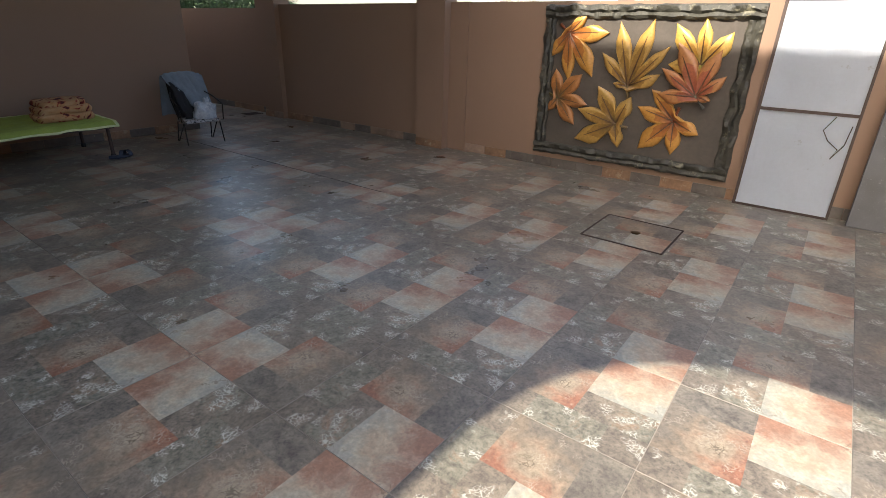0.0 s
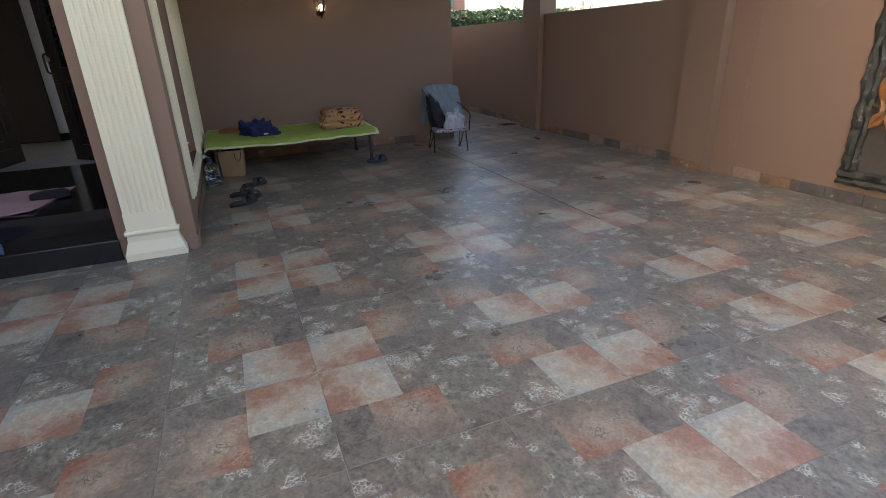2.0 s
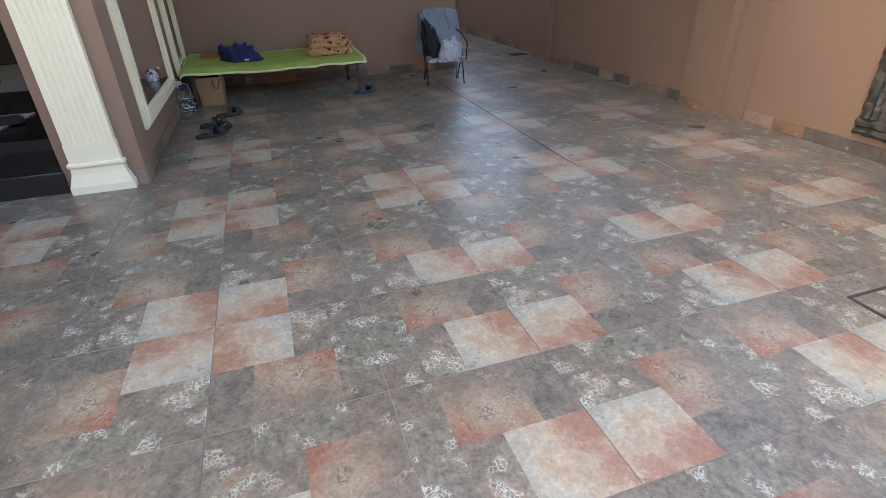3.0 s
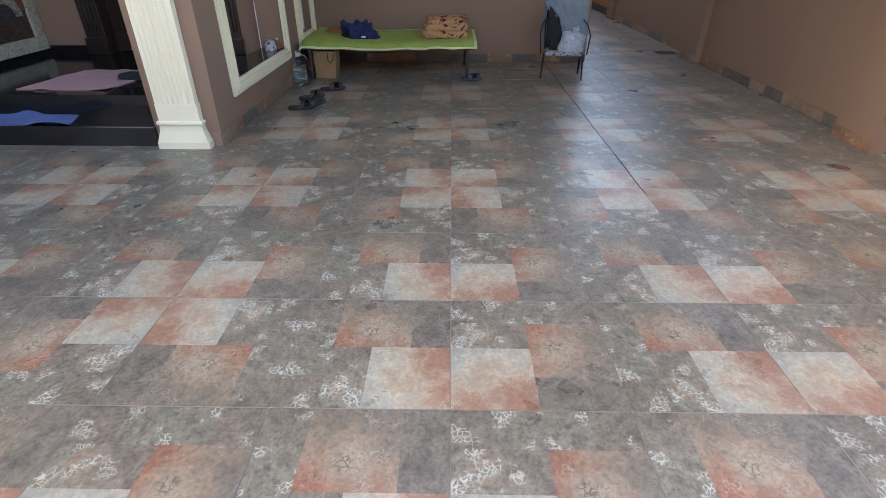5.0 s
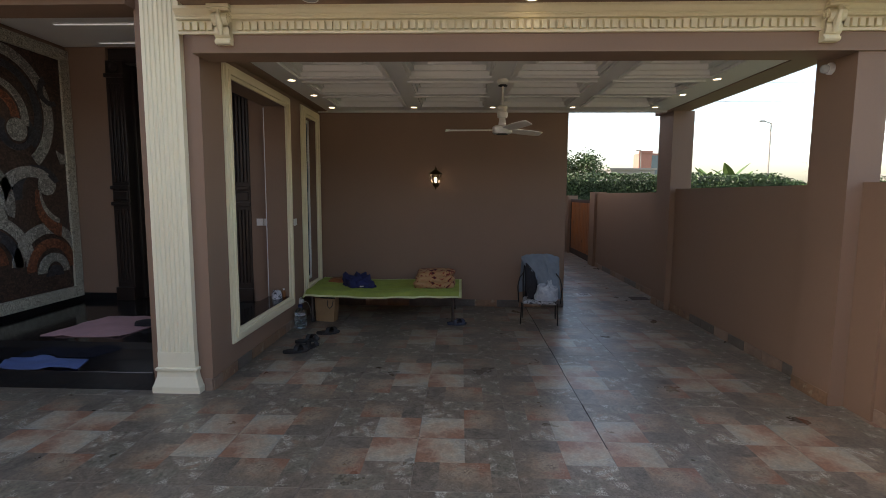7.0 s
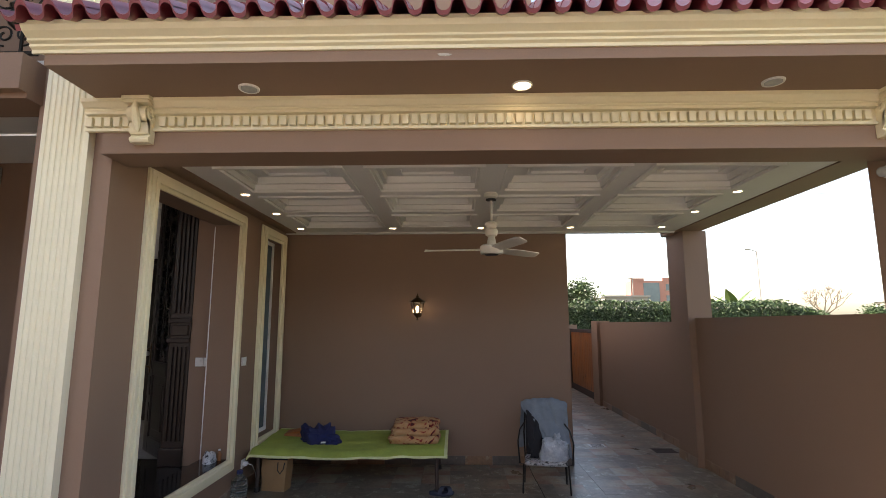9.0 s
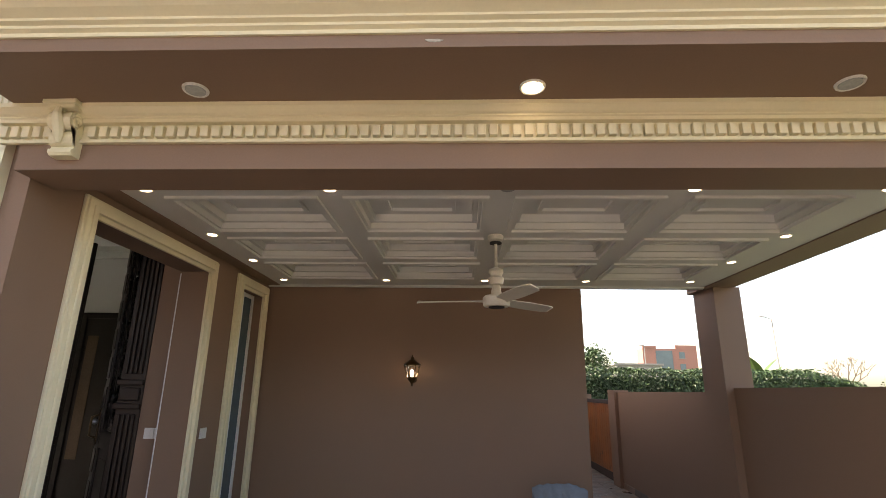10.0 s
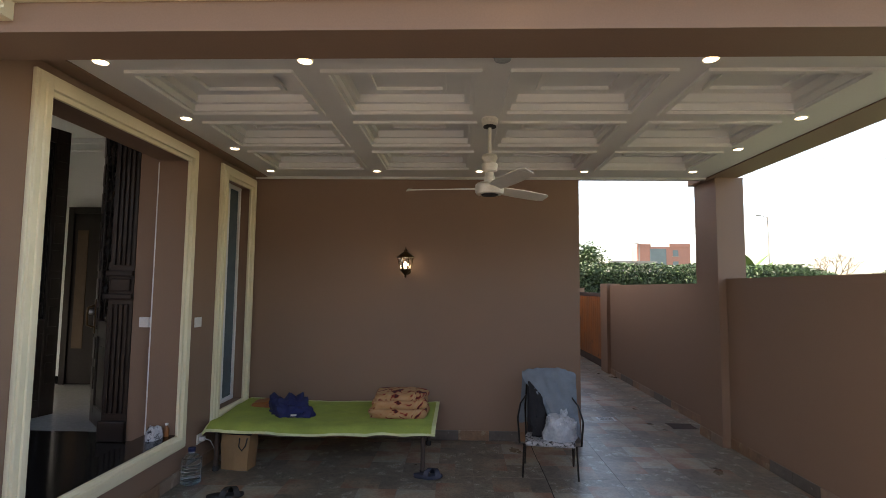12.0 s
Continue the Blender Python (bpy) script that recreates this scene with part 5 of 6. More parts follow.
def drape(pts_fn, nu, nv, thick, mat, ob, name="cloth"):
    bm = bmesh.new()
    a = [[bm.verts.new(pts_fn(i / nu, j / nv)) for i in range(nu + 1)] for j in range(nv + 1)]
    for j in range(nv):
        for i in range(nu):
            bm.faces.new((a[j][i], a[j][i + 1], a[j + 1][i + 1], a[j + 1][i]))
    bm.normal_update()
    back = [[bm.verts.new(q.co - q.normal * thick) for q in row] for row in a]
    for j in range(nv):
        for i in range(nu):
            bm.faces.new((back[j][i], back[j + 1][i], back[j + 1][i + 1], back[j][i + 1]))
    rim = [(0, i) for i in range(nu)] + [(j, nu) for j in range(nv)] + [(nv, i) for i in range(nu, 0, -1)] + [(j, 0) for j in range(nv, 0, -1)]
    for k in range(len(rim)):
        (j, i), (q, p) = rim[k], rim[(k + 1) % len(rim)]
        bm.faces.new((a[j][i], back[j][i], back[q][p], a[q][p]))
    return part(name, bm, mat, ob, "", True)


def over_back(u, v):
    """Cloth that hangs over the chair's back: short behind, a slanting front edge, longer to one side."""
    c = u - 0.5
    crown = 0.045 * (2 * abs(c)) ** 2.5
    if v < 0.25:
        k = v / 0.25
        x, y, z = c * 0.50 - 0.02 * (1 - k), 0.36 - 0.03 * k, 0.30 + 0.48 * k - crown * k
    elif v < 0.36:
        k = (v - 0.25) / 0.11
        x, y, z = c * 0.49, 0.33 - 0.10 * k, 0.785 + 0.035 * math.sin(k * math.pi) - crown
    else:
        k = (v - 0.36) / 0.64
        long = 0.16 + 0.34 * min(1, max(0, (u - 0.02) / 0.45))
        x = c * (0.48 - 0.10 * k) + 0.07 * k
        y, z = 0.23 - 0.46 * k * long, 0.785 - crown - 0.92 * k * long
    fold = noise.noise((u * 2.6 + v * 0.6, v * 2.4, 3.0))
    ridge = abs(noise.noise((u * 5 - v * 2.5, v * 3.4, 8.0)))
    rip = noise.noise((u * 11, v * 7, 11.0))
    side = -1 if v > 0.31 else 1
    return Vector((x + 0.02 * fold, y + side * (0.035 * abs(fold) + 0.035 * ridge + 0.008 * rip), z + 0.012 * rip + 0.012 * fold))


jk = thing("grey_jacket", (3.01, -0.82, 0.0), "faded grey-blue cloth draped over the chair back", "clothing", turn=-8)
drape(over_back, 36, 52, 0.010, M_greycloth, jk)


def hang_left(u, v):
    x = -0.18 + 0.11 * u + 0.03 * v
    y, z = 0.225 - 0.30 * v + 0.02 * u, 0.70 - 0.40 * v
    f = noise.noise((u * 3, v * 6, 5.0))
    return Vector((x + 0.02 * f, y - 0.01 - 0.03 * abs(f), z + 0.01 * f))


bj = thing("black_jacket", (3.01, -0.82, 0.0), "black jacket bunched against the chair back", "clothing", turn=-8)
drape(hang_left, 10, 22, 0.03, M_blackcloth, bj)
pg = thing("plastic_bag", (3.08, -0.94, 0.302), "stuffed pale plastic bag on the chair seat", "bag")
part("body", soft_heap(0.14, 0.10, 0.18, 9, 2.2, 0.20, 18, 40, 4.0), M_bag, pg, "", True)
part("knot", soft_heap(0.035, 0.03, 0.05, 11, 2.0, 0.4, 8, 18), M_bag, pg, "", True).matrix_basis = pose(0.03, 0, 0.18)

# ---- floor fittings ----
dr = thing("floor_drain", (4.83, 0.70, 0.0), "dark floor drain grating by the wall", "drain")
for k in range(6):
    part("slat", box(-0.17, 0.1, -0.09 + 0.032 * k, -0.072 + 0.032 * k, -0.002, 0.004), M_brown, dr)
for y in (-0.105, 0.10):
    part("frame", box(-0.18, 0.11, y, y + 0.013, -0.002, 0.005), M_brown, dr)
dr = thing("drain_plate", (4.0, 0.96, 0.0), "small pale metal drain plate in the passage", "drain")
part("plate", box(-0.11, 0.11, -0.09, 0.09, 0.0, 0.005, 0.002), M_steel, dr)
for k in range(5):
    part("slot", box(-0.08, 0.08, -0.065 + 0.03 * k, -0.053 + 0.03 * k, 0.0045, 0.0056), M_brown, dr)

# ---- leaf relief on the boundary wall ----
def leaf_paint(name, heart, body, edge):
    """Airbrushed relief paint: a dark heart, the body colour, a paler edge, with brush mottling."""
    m, nt, bs = node_mat(name)
    uv = nt.nodes.new("ShaderNodeTexCoord")
    sep = nt.nodes.new("ShaderNodeSeparateXYZ")
    nt.links.new(uv.outputs["UV"], sep.inputs[0])
    n = noise_node(nt, 7.0, 5, 0.6, "Object", 0.4)
    add = nt.nodes.new("ShaderNodeMath")
    add.operation = "MULTIPLY_ADD"
    nt.links.new(n.outputs[0], add.inputs[0])
    add.inputs[1].default_value = 0.7
    nt.links.new(sep.outputs[0], add.inputs[2])
    col = ramp_node(nt, add.outputs[0], [(0.42, heart), (0.80, body), (1.1, body), (1.42, edge)])
    f = noise_node(nt, 45, 4, 0.6)
    g = ramp_node(nt, f.outputs[0], [(0.3, (0.72, 0.72, 0.72)), (0.6, (1, 1, 1))])
    nt.links.new(mix_node(nt, 1.0, col.outputs[0], g.outputs[0], "MULTIPLY"), bs.inputs["Base Color"])
    bs.inputs["Roughness"].default_value = 0.38
    bump_node(nt, f.outputs[0], 0.3, 0.002, bs)
    return m


ML = [leaf_paint("leaf_orange_gold", (0.18, 0.045, 0.014), (0.34, 0.125, 0.026), (0.47, 0.23, 0.05)),
      leaf_paint("leaf_olive_gold", (0.12, 0.075, 0.02), (0.26, 0.14, 0.03), (0.40, 0.235, 0.06)),
      leaf_paint("leaf_rust", (0.24, 0.055, 0.03), (0.31, 0.09, 0.04), (0.38, 0.16, 0.055)),
      leaf_paint("leaf_green_orange", (0.09, 0.075, 0.02), (0.27, 0.105, 0.028), (0.36, 0.15, 0.045)),
      leaf_paint("leaf_bright_gold", (0.22, 0.20, 0.04), (0.42, 0.225, 0.042), (0.54, 0.33, 0.08))]
M_vein = surface("dark_vein_paint", (0.10, 0.045, 0.02), 0.5, 0.2, 6, 60, 0.1, 0.001)
M_stone = surface("dark_carved_stone", (0.045, 0.043, 0.033), 0.6, 0.4, 6, 40, 0.9, 0.008, spots=((0.15, 0.14, 0.095), 9, 0.56))
M_panel = surface("grey_umber_panel", (0.075, 0.062, 0.05), 0.7, 0.3, 2.2, 30, 0.6, 0.004)


def maple(ob, u, v, mat, lobes, stalk, lift=0.0):
    """A domed leaf in relief. u along the wall, v up; lobes are (angle, length) about the stalk's end."""
    lobes = sorted(((a - stalk) % 360 + stalk, r) for a, r in lobes)
    n = len(lobes)
    back = stalk + 360
    pts = []
    for k, (a, r) in enumerate(lobes):
        gap0 = a - lobes[k - 1][0] if k else min(70, 2 * (a - stalk))
        gap1 = lobes[k + 1][0] - a if k + 1 < n else min(70, 2 * (back - a))
        g0, g1 = min(32, gap0 / 2), min(32, gap1 / 2)
        low0 = 0.44 * min(r, lobes[k - 1][1]) if k else 0.34 * r
        low1 = 0.44 * min(r, lobes[k + 1][1]) if k + 1 < n else 0.34 * r
        if k == 0:
            pts.append((a - g0, low0))
        pts += [(a - 0.8 * g0, max(low0, 0.60 * r)), (a - 0.58 * g0, 0.73 * r), (a - 0.24 * g0, 0.86 * r), (a, r), (a + 0.24 * g1, 0.85 * r), (a + 0.58 * g1, 0.73 * r), (a + 0.8 * g1, max(low1, 0.60 * r)), (a + g1, low1)]
    pts.append((back, 0.06))
    bm = bmesh.new()
    uv = bm.loops.layers.uv.new("UVMap")
    rim = {}

    def vert(a, r, h, k):
        t = radians(a)
        q = bm.verts.new((-h, u + r * math.sin(t), v + r * math.cos(t)))
        rim[q] = k
        return q
    mid = vert(0, 0.0, 0.034 + lift, 0.0)
    rings = []
    for k, hh in ((0.35, 0.050), (0.72, 0.058), (0.92, 0.050), (1.0, 0.034)):
        rings.append([vert(a, r * k, hh + lift + (0.006 if i % 8 == 4 and k == 1.0 else 0), k) for i, (a, r) in enumerate(pts)])
    rings.append([vert(a, r * 0.97, 0.0, 1.0) for a, r in pts])
    m = len(pts)
    for k in range(m):
        j = (k + 1) % m
        bm.faces.new((mid, rings[0][k], rings[0][j]))
        for p, q in zip(rings, rings[1:]):
            bm.faces.new((p[k], q[k], q[j], p[j]))
    for f in bm.faces:
        for l in f.loops:
            l[uv].uv = (rim[l.vert], 0.0)
    lf = part("leaf", bm, mat, ob, "", True)
    c = Vector((-0.037 - lift, u, v))
    for a, r in lobes:
        d = Vector((0, math.sin(radians(a)), math.cos(radians(a)))) * r
        part("vein", tube([c, c + d * 0.35 + Vector((-0.014, 0, 0)), c + d * 0.7 + Vector((-0.020, 0, 0)), c + d * 0.9 + Vector((-0.008, 0, 0))], [0.007, 0.006, 0.004, 0.0015], 5), M_vein, lf)
    d = Vector((0, math.sin(radians(stalk)), math.cos(radians(stalk))))
    part("stalk", tube([c - d * 0.01, c + d * 0.07, c + d * 0.13 + Vector((0.012, 0, 0))], [0.012, 0.012, 0.018], 7), M_stone if lift > 0.02 else mat, lf)
    return lf


MW, MH = 1.99, 1.51
mur = thing("leaf_relief", (4.95, -4.60, 0.15), "large painted relief of autumn leaves in a carved stone border", "wall relief")
part("panel", box(-0.02, 0.0, -MW + 0.1, -0.1, 0.1, MH - 0.1), M_panel, mur, "grey-brown relief ground")


def rough_bar(y0, y1, z0, z1):
    bm = bmesh.new()
    long_y = abs(y1 - y0) > abs(z1 - z0)
    n = 110 if long_y else 84
    rings = []
    for i in range(n + 1):
        k = i / n
        ring = []
        for q, h in ((0, 0.0), (0.04, 0.04), (0.22, 0.058), (0.45, 0.034), (0.6, 0.055), (0.85, 0.05), (0.97, 0.032), (1, 0.0)):
            p = (y0 + (y1 - y0) * k, z0 + (z1 - z0) * q) if long_y else (y0 + (y1 - y0) * q, z0 + (z1 - z0) * k)
            f = noise.noise((p[0] * 13, p[1] * 13, q * 3)) * 0.022 + noise.noise((p[0] * 42, p[1] * 42, q * 5)) * 0.014
            edge = (0.010 if q in (0, 1) else 0.022) * noise.noise((p[0] * 8, p[1] * 8, 7.0 + q))
            ring.append(bm.verts.new((-max(0, h + (f if 0 < q < 1 else 0)), p[0] + (0 if long_y else edge), p[1] + (edge if long_y else 0))))
        rings.append(ring)
    for a, b in zip(rings, rings[1:]):
        for k in range(7):
            bm.faces.new((a[k], a[k + 1], b[k + 1], b[k]))
    bm.faces.new(rings[0])
    bm.faces.new(rings[-1][::-1])
    return bm


part("border", rough_bar(-MW, 0, 0, 0.13), M_stone, mur, "dark carved stone border", True)
part("border", rough_bar(-MW, 0, MH - 0.13, MH), M_stone, mur, "", True)
part("border", rough_bar(-0.13, 0, 0.13, MH - 0.13), M_stone, mur, "", True)
part("border", rough_bar(-MW, -MW + 0.13, 0.13, MH - 0.13), M_stone, mur, "", True)
LEAVES = [
          (-0.28, 1.25, 0, ((-48, 0.24), (-89, 0.42), (-144, 0.51), (-174, 0.47), (144, 0.29)), 55, 0.0),
          (-0.95, 0.78, 1, ((15, 0.6), (-15, 0.63), (-42, 0.51), (-66, 0.32), (45, 0.42), (82, 0.15)), -169, 0.0),
          (-1.57, 1.00, 4, ((37, 0.44), (3, 0.4), (-37, 0.36), (90, 0.28)), -171, 0.0),
          (-1.59, 0.74, 2, ((27, 0.51), (56, 0.41), (90, 0.34), (-19, 0.43), (-49, 0.29), (-103, 0.13)), -141, 0.03),
          (-0.23, 0.61, 3, ((10, 0.29), (-44, 0.35), (-98, 0.34), (-140, 0.34), (146, 0.18)), 73, 0.0),
          (-0.89, 0.41, 1, ((33, 0.42), (-23, 0.3), (75, 0.43), (116, 0.46), (-165, 0.24)), -100, 0.012),
          (-1.44, 0.50, 0, ((43, 0.37), (74, 0.37), (136, 0.42), (-175, 0.32), (-113, 0.26)), -11, 0.0)]
for u, v, k, lobes, stalk, lift in LEAVES:
    maple(mur, u, v, ML[k], lobes, stalk, lift)

# Leaning white sheet panel and granite slab
sp = thing("sheet_panel", (4.85, -6.70, 0.0), "white sheet door panel in a dark frame leaning on the wall", "panel")
gs = thing("granite_slab", (4.78, -7.54, 0.0), "rough grey speckled granite slab leaning on the wall", "slab")


def lean(name, bm, mat, parent, tilt=2.8, label=""):
    ob = part(name, bm, mat, parent, label)
    ob.matrix_basis = pose(0, 0, 0, 0, tilt, 0)
    return ob


def warped_sheet(y0, y1, z0, z1, seed):
    """A thin sheet that bellies a little between its bars."""
    bm = bmesh.new()
    n, m = 12, 14
    grid = [[bm.verts.new((-0.004 + 0.006 * noise.noise((i * 0.4, j * 0.35, seed)), y0 + (y1 - y0) * i / n, z0 + (z1 - z0) * j / m)) for i in range(n + 1)] for j in range(m + 1)]
    for j in range(m):
        for i in range(n):
            bm.faces.new((grid[j][i], grid[j + 1][i], grid[j + 1][i + 1], grid[j][i + 1]))
    bmesh.ops.solidify(bm, geom=bm.faces[:], thickness=0.006)
    return bm


for a, b, k in ((0.02, 0.835, 1.0), (0.86, 1.68, 6.0)):
    lean("sheet", warped_sheet(-0.70, -0.02, a, b, k), M_sheet, sp)
lean("frame", boxes((-0.014, 0.02, -0.72, -0.70, 0, 1.70), (-0.014, 0.02, -0.02, 0.005, 0, 1.70), (-0.014, 0.02, -0.70, -0.02, 0, 0.02), (-0.014, 0.02, -0.70, -0.02, 0.835, 0.86), (-0.014, 0.02, -0.70, -0.02, 1.68, 1.70)), M_brown, sp, label="dark rusted frame")
lean("wire", tube([(-0.02, -0.56, 0.83), (-0.03, -0.50, 0.72), (-0.02, -0.55, 0.64), (-0.03, -0.63, 0.58), (-0.02, -0.60, 0.50), (-0.03, -0.665, 0.62), (-0.02, -0.68, 0.77)], 0.004, 6), M_brown, sp, label="thin loose wire")
lean("slab", box(-0.02, 0.02, -0.9, 0.0, 0.0, 1.25, 0.006), M_grey_granite, gs, 5.5)

# ---- passage gate, hedge, far things ----
gate = thing("passage_gate", (5.10, 4.78, 0.0), "orange-brown wooden gate in a dark frame", "gate")
part("frame", boxes((-0.03, 0.03, 0.0, 0.06, 0.02, 1.5), (-0.03, 0.03, 2.3, 2.36, 0.02, 1.5), (-0.03, 0.03, 0.06, 2.3, 0.02, 0.16), (-0.03, 0.03, 0.06, 2.3, 1.42, 1.5)), M_brown, gate)
for k in range(14):
    part("board", box(-0.015, 0.01, 0.062 + 0.16 * k, 0.218 + 0.16 * k, 0.16, 1.42, 0.004), M_gate, gate)
structure("wall_end", boxes((3.3, 5.3, 7.9, 8.1, -0.02, 1.6), (5.0, 5.26, 7.14, 7.9, -0.02, 1.6)), M_wall, "brown painted wall at the end of the passage", "wall")


def leafy(name, n, spread, size, mat, label, category, core=None, seed=3):
    """A mass of small leaves; spread gives a place and a way for each."""
    rnd = random.Random(seed)
    verts, faces = [], []
    for _ in range(n):
        p, out = spread(rnd)
        d = (Vector(out) + Vector((rnd.uniform(-1, 1), rnd.uniform(-1, 1), rnd.uniform(-0.6, 1)))).normalized()
        s = d.orthogonal().normalized()
        s = Matrix.Rotation(rnd.uniform(0, 6.28), 3, d) @ s
        t = d.cross(s)
        q = size * rnd.uniform(0.6, 1.3)
        k = len(verts)
        p = Vector(p)
        verts += [p - s * q * 0.5, p + t * q * 0.28 + d * q * 0.1, p + s * q * 0.6, p - t * q * 0.28 + d * q * 0.1]
        faces.append((k, k + 1, k + 2, k + 3))
    me = bpy.data.meshes.new(name)
    me.from_pydata([tuple(v) for v in verts], [], faces)
    me.materials.append(mat)
    return me


def hedge_spread(rnd):
    x = rnd.uniform(3.4, 12.6)
    top = 2.17 + 0.09 * noise.noise((x * 1.3, 0, 0)) + 0.07 * noise.noise((x * 4, 1, 0)) - (0.3 * (x - 11.5) if x > 11.5 else 0)
    if rnd.random() < 0.45:
        return (x, rnd.uniform(8.3, 9.3), top + rnd.uniform(-0.06, 0.10)), (0, 0, 1)
    return (x, 8.3 + rnd.uniform(-0.08, 0.1), rnd.uniform(1.2, top)), (0, -1, 0.2)


hedge = thing("hedge", (0, 0, 0), "dense dark green clipped hedge beyond the wall", "hedge")
hd = new("leaves", leafy("leaves", 15000, hedge_spread, 0.085, M_leafdark, "", ""))
hd.parent = hedge
tagged(hd, "", "", "", "stuff")
hd2 = new("fresh_leaves", leafy("fresh_leaves", 2200, hedge_spread, 0.08, M_leaflight, "", "", seed=8))
hd2.parent = hedge
tagged(hd2, "", "", "", "stuff")
# Dark block that stands in for the shade between the leaves
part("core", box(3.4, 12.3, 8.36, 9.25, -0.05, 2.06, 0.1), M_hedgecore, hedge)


def banana(x, y, z, n, size, seed):
    rnd = random.Random(seed)
    ob = thing("banana_plant", (x, y, -0.05), "banana plant with broad green leaves behind the hedge", "plant", "banana plants")
    part("stem", tube([(0, 0, 0), (0.03, 0, z * 0.6), (0, 0, z)], [0.09, 0.07, 0.04], 8), M_leaflight, ob, "", True)
    for k in range(n):
        a = 2 * math.pi * k / n + rnd.uniform(-0.3, 0.3)
        up = rnd.uniform(0.75, 1.45)
        bm = bmesh.new()
        prev = None
        for i in range(7):
            t = i / 6
            r = size * t * math.cos(up * (1 - 0.5 * t))
            c = Vector((r * math.cos(a), r * math.sin(a), z + size * (t * math.sin(up) - 0.5 * t * t * (1.2 - up))))
            w = size * 0.24 * math.sin(math.pi * min(0.97, 0.08 + t * 0.9))
            s = Vector((-math.sin(a), math.cos(a), 0)) * w
            ring = [bm.verts.new(c - s + Vector((0, 0, w * 0.4))), bm.verts.new(c), bm.verts.new(c + s + Vector((0, 0, w * 0.4)))]
            if prev:
                bm.faces.new((prev[0], prev[1], ring[1], ring[0]))
                bm.faces.new((prev[1], prev[2], ring[2], ring[1]))
            prev = ring
        part("leaf", bm, M_leaflight, ob)


banana(11.2, 10.6, 2.0, 5, 0.75, 1)
banana(11.8, 11.0, 1.95, 4, 0.55, 2)
banana(10.65, 11.1, 1.95, 4, 0.65, 5)


def tree(name, x, y, height, seed, leaf, label, n_leaf=0, size=0.2, base=0.5, lean_x=0.0):
    rnd = random.Random(seed)
    ob = thing(name, (x, y, -0.05), label, "tree")
    tips = []
    bm = bmesh.new()
    trunk_top = Vector((lean_x, 0, height * 0.4))
    add_tube(bm, [(0, 0, 0), trunk_top * 0.6 + Vector((0.1, 0, 0)), trunk_top], [height * 0.035, height * 0.028, height * 0.02], 8)

    def grow(p, d, length, r, depth):
        q = p + d * length
        m = p + d * length * 0.5 + Vector((rnd.uniform(-1, 1), rnd.uniform(-1, 1), rnd.uniform(-1, 1))) * length * 0.08
        add_tube(bm, [p, m, q], [r, r * 0.8, r * 0.55], 5 if depth > 1 else 4)
        if depth == 0:
            tips.append(q)
            return
        for _ in range(3 if depth > 1 else 4):
            nd = (d + Vector((rnd.uniform(-1, 1), rnd.uniform(-1, 1), rnd.uniform(-0.3, 0.8))) * 0.75).normalized()
            grow(q, nd, length * rnd.uniform(0.6, 0.8), r * 0.55, depth - 1)
        tips.append(q)
    for k in range(6):
        a = 2 * math.pi * k / 6 + rnd.uniform(-0.4, 0.4)
        grow(trunk_top, Vector((math.cos(a) * 0.8, math.sin(a) * 0.8, rnd.uniform(0.4, 1.1))).normalized(), height * 0.2, height * 0.012, 3)
    part("trunk", bm, M_bark, ob, "", True)
    if n_leaf:
        def spread(r):
            t = r.choice(tips)
            return t + Vector((r.gauss(0, 1), r.gauss(0, 1), r.gauss(0, 1))) * base, (0, 0, 1)
        cr = new("crown", leafy("crown", n_leaf, spread, size, leaf, "", "", seed=seed))
        cr.parent = ob
    return ob


M_twig = surface("pale_pink_buds", (0.38, 0.27, 0.25), 0.8, 0.3, 2, 20, 0.1, 0.002)
tree("bare_tree", 42.0, 50, 6.6, 4, M_twig, "bare pale spreading tree in the distance", 500, 0.15, 0.4)
tree("dark_tree", 9.3, 27, 4.9, 6, M_leafdark, "dark green small tree behind the hedge", 5000, 0.2, 0.3)
tree("blossom_tree", 40, 16, 4.6, 7, M_twig, "pale pink blossoming tree in the distance", 1200, 0.2, 0.35)
tree("dark_tree", 58, 62, 4.0, 9, M_leafdark, "dark green distant tree", 2500, 0.35, 0.5)
tree("dark_tree", 40.5, 62, 4.2, 12, M_leafdark, "dark green distant tree", 2500, 0.35, 0.5)

bld = thing("brick_building", (32.9, 72, 0), "red brick apartment building in the distance", "building")
part("wall", box(-3.9, 4.0, 0, 2.5, -0.1, 8.1), M_brick, bld)
part("parapet", box(-3.9, -1.9, -0.1, 0.2, 8.1, 8.5), M_brick, bld)
part("parapet", box(0.9, 4.0, -0.1, 0.2, 8.1, 8.6), M_brick, bld)
part("glazing", box(-2.0, 0.4, -0.08, 0.0, 0.4, 7.8), M_window, bld, "tall pale stair window")
for z in (1.6, 3.3, 5.0, 6.7):
    w = part("window", box(1.4, 2.2, -0.06, 0.0, z, z + 0.9), M_window, bld)
    part("sill", box(1.3, 2.3, -0.14, 0.0, z - 0.08, z), M_far, w)
bld = thing("low_house", (20.6, 52, 0), "pale low flat-roofed house in the distance", "building")
part("wall", box(-1.5, 3.4, 0, 6, -0.1, 4.6), M_far, bld)
part("roof", box(-1.7, 3.6, -0.2, 6.2, 4.6, 4.8), M_far, bld)
bld = thing("low_house", (75, 66, 0), "pale low flat-roofed house in the distance", "building")
part("wall", box(-8, 14, 0, 8, -0.1, 4.9), M_far, bld)
part("roof", box(-8.3, 14.3, -0.3, 8.3, 4.9, 5.2), M_far, bld)
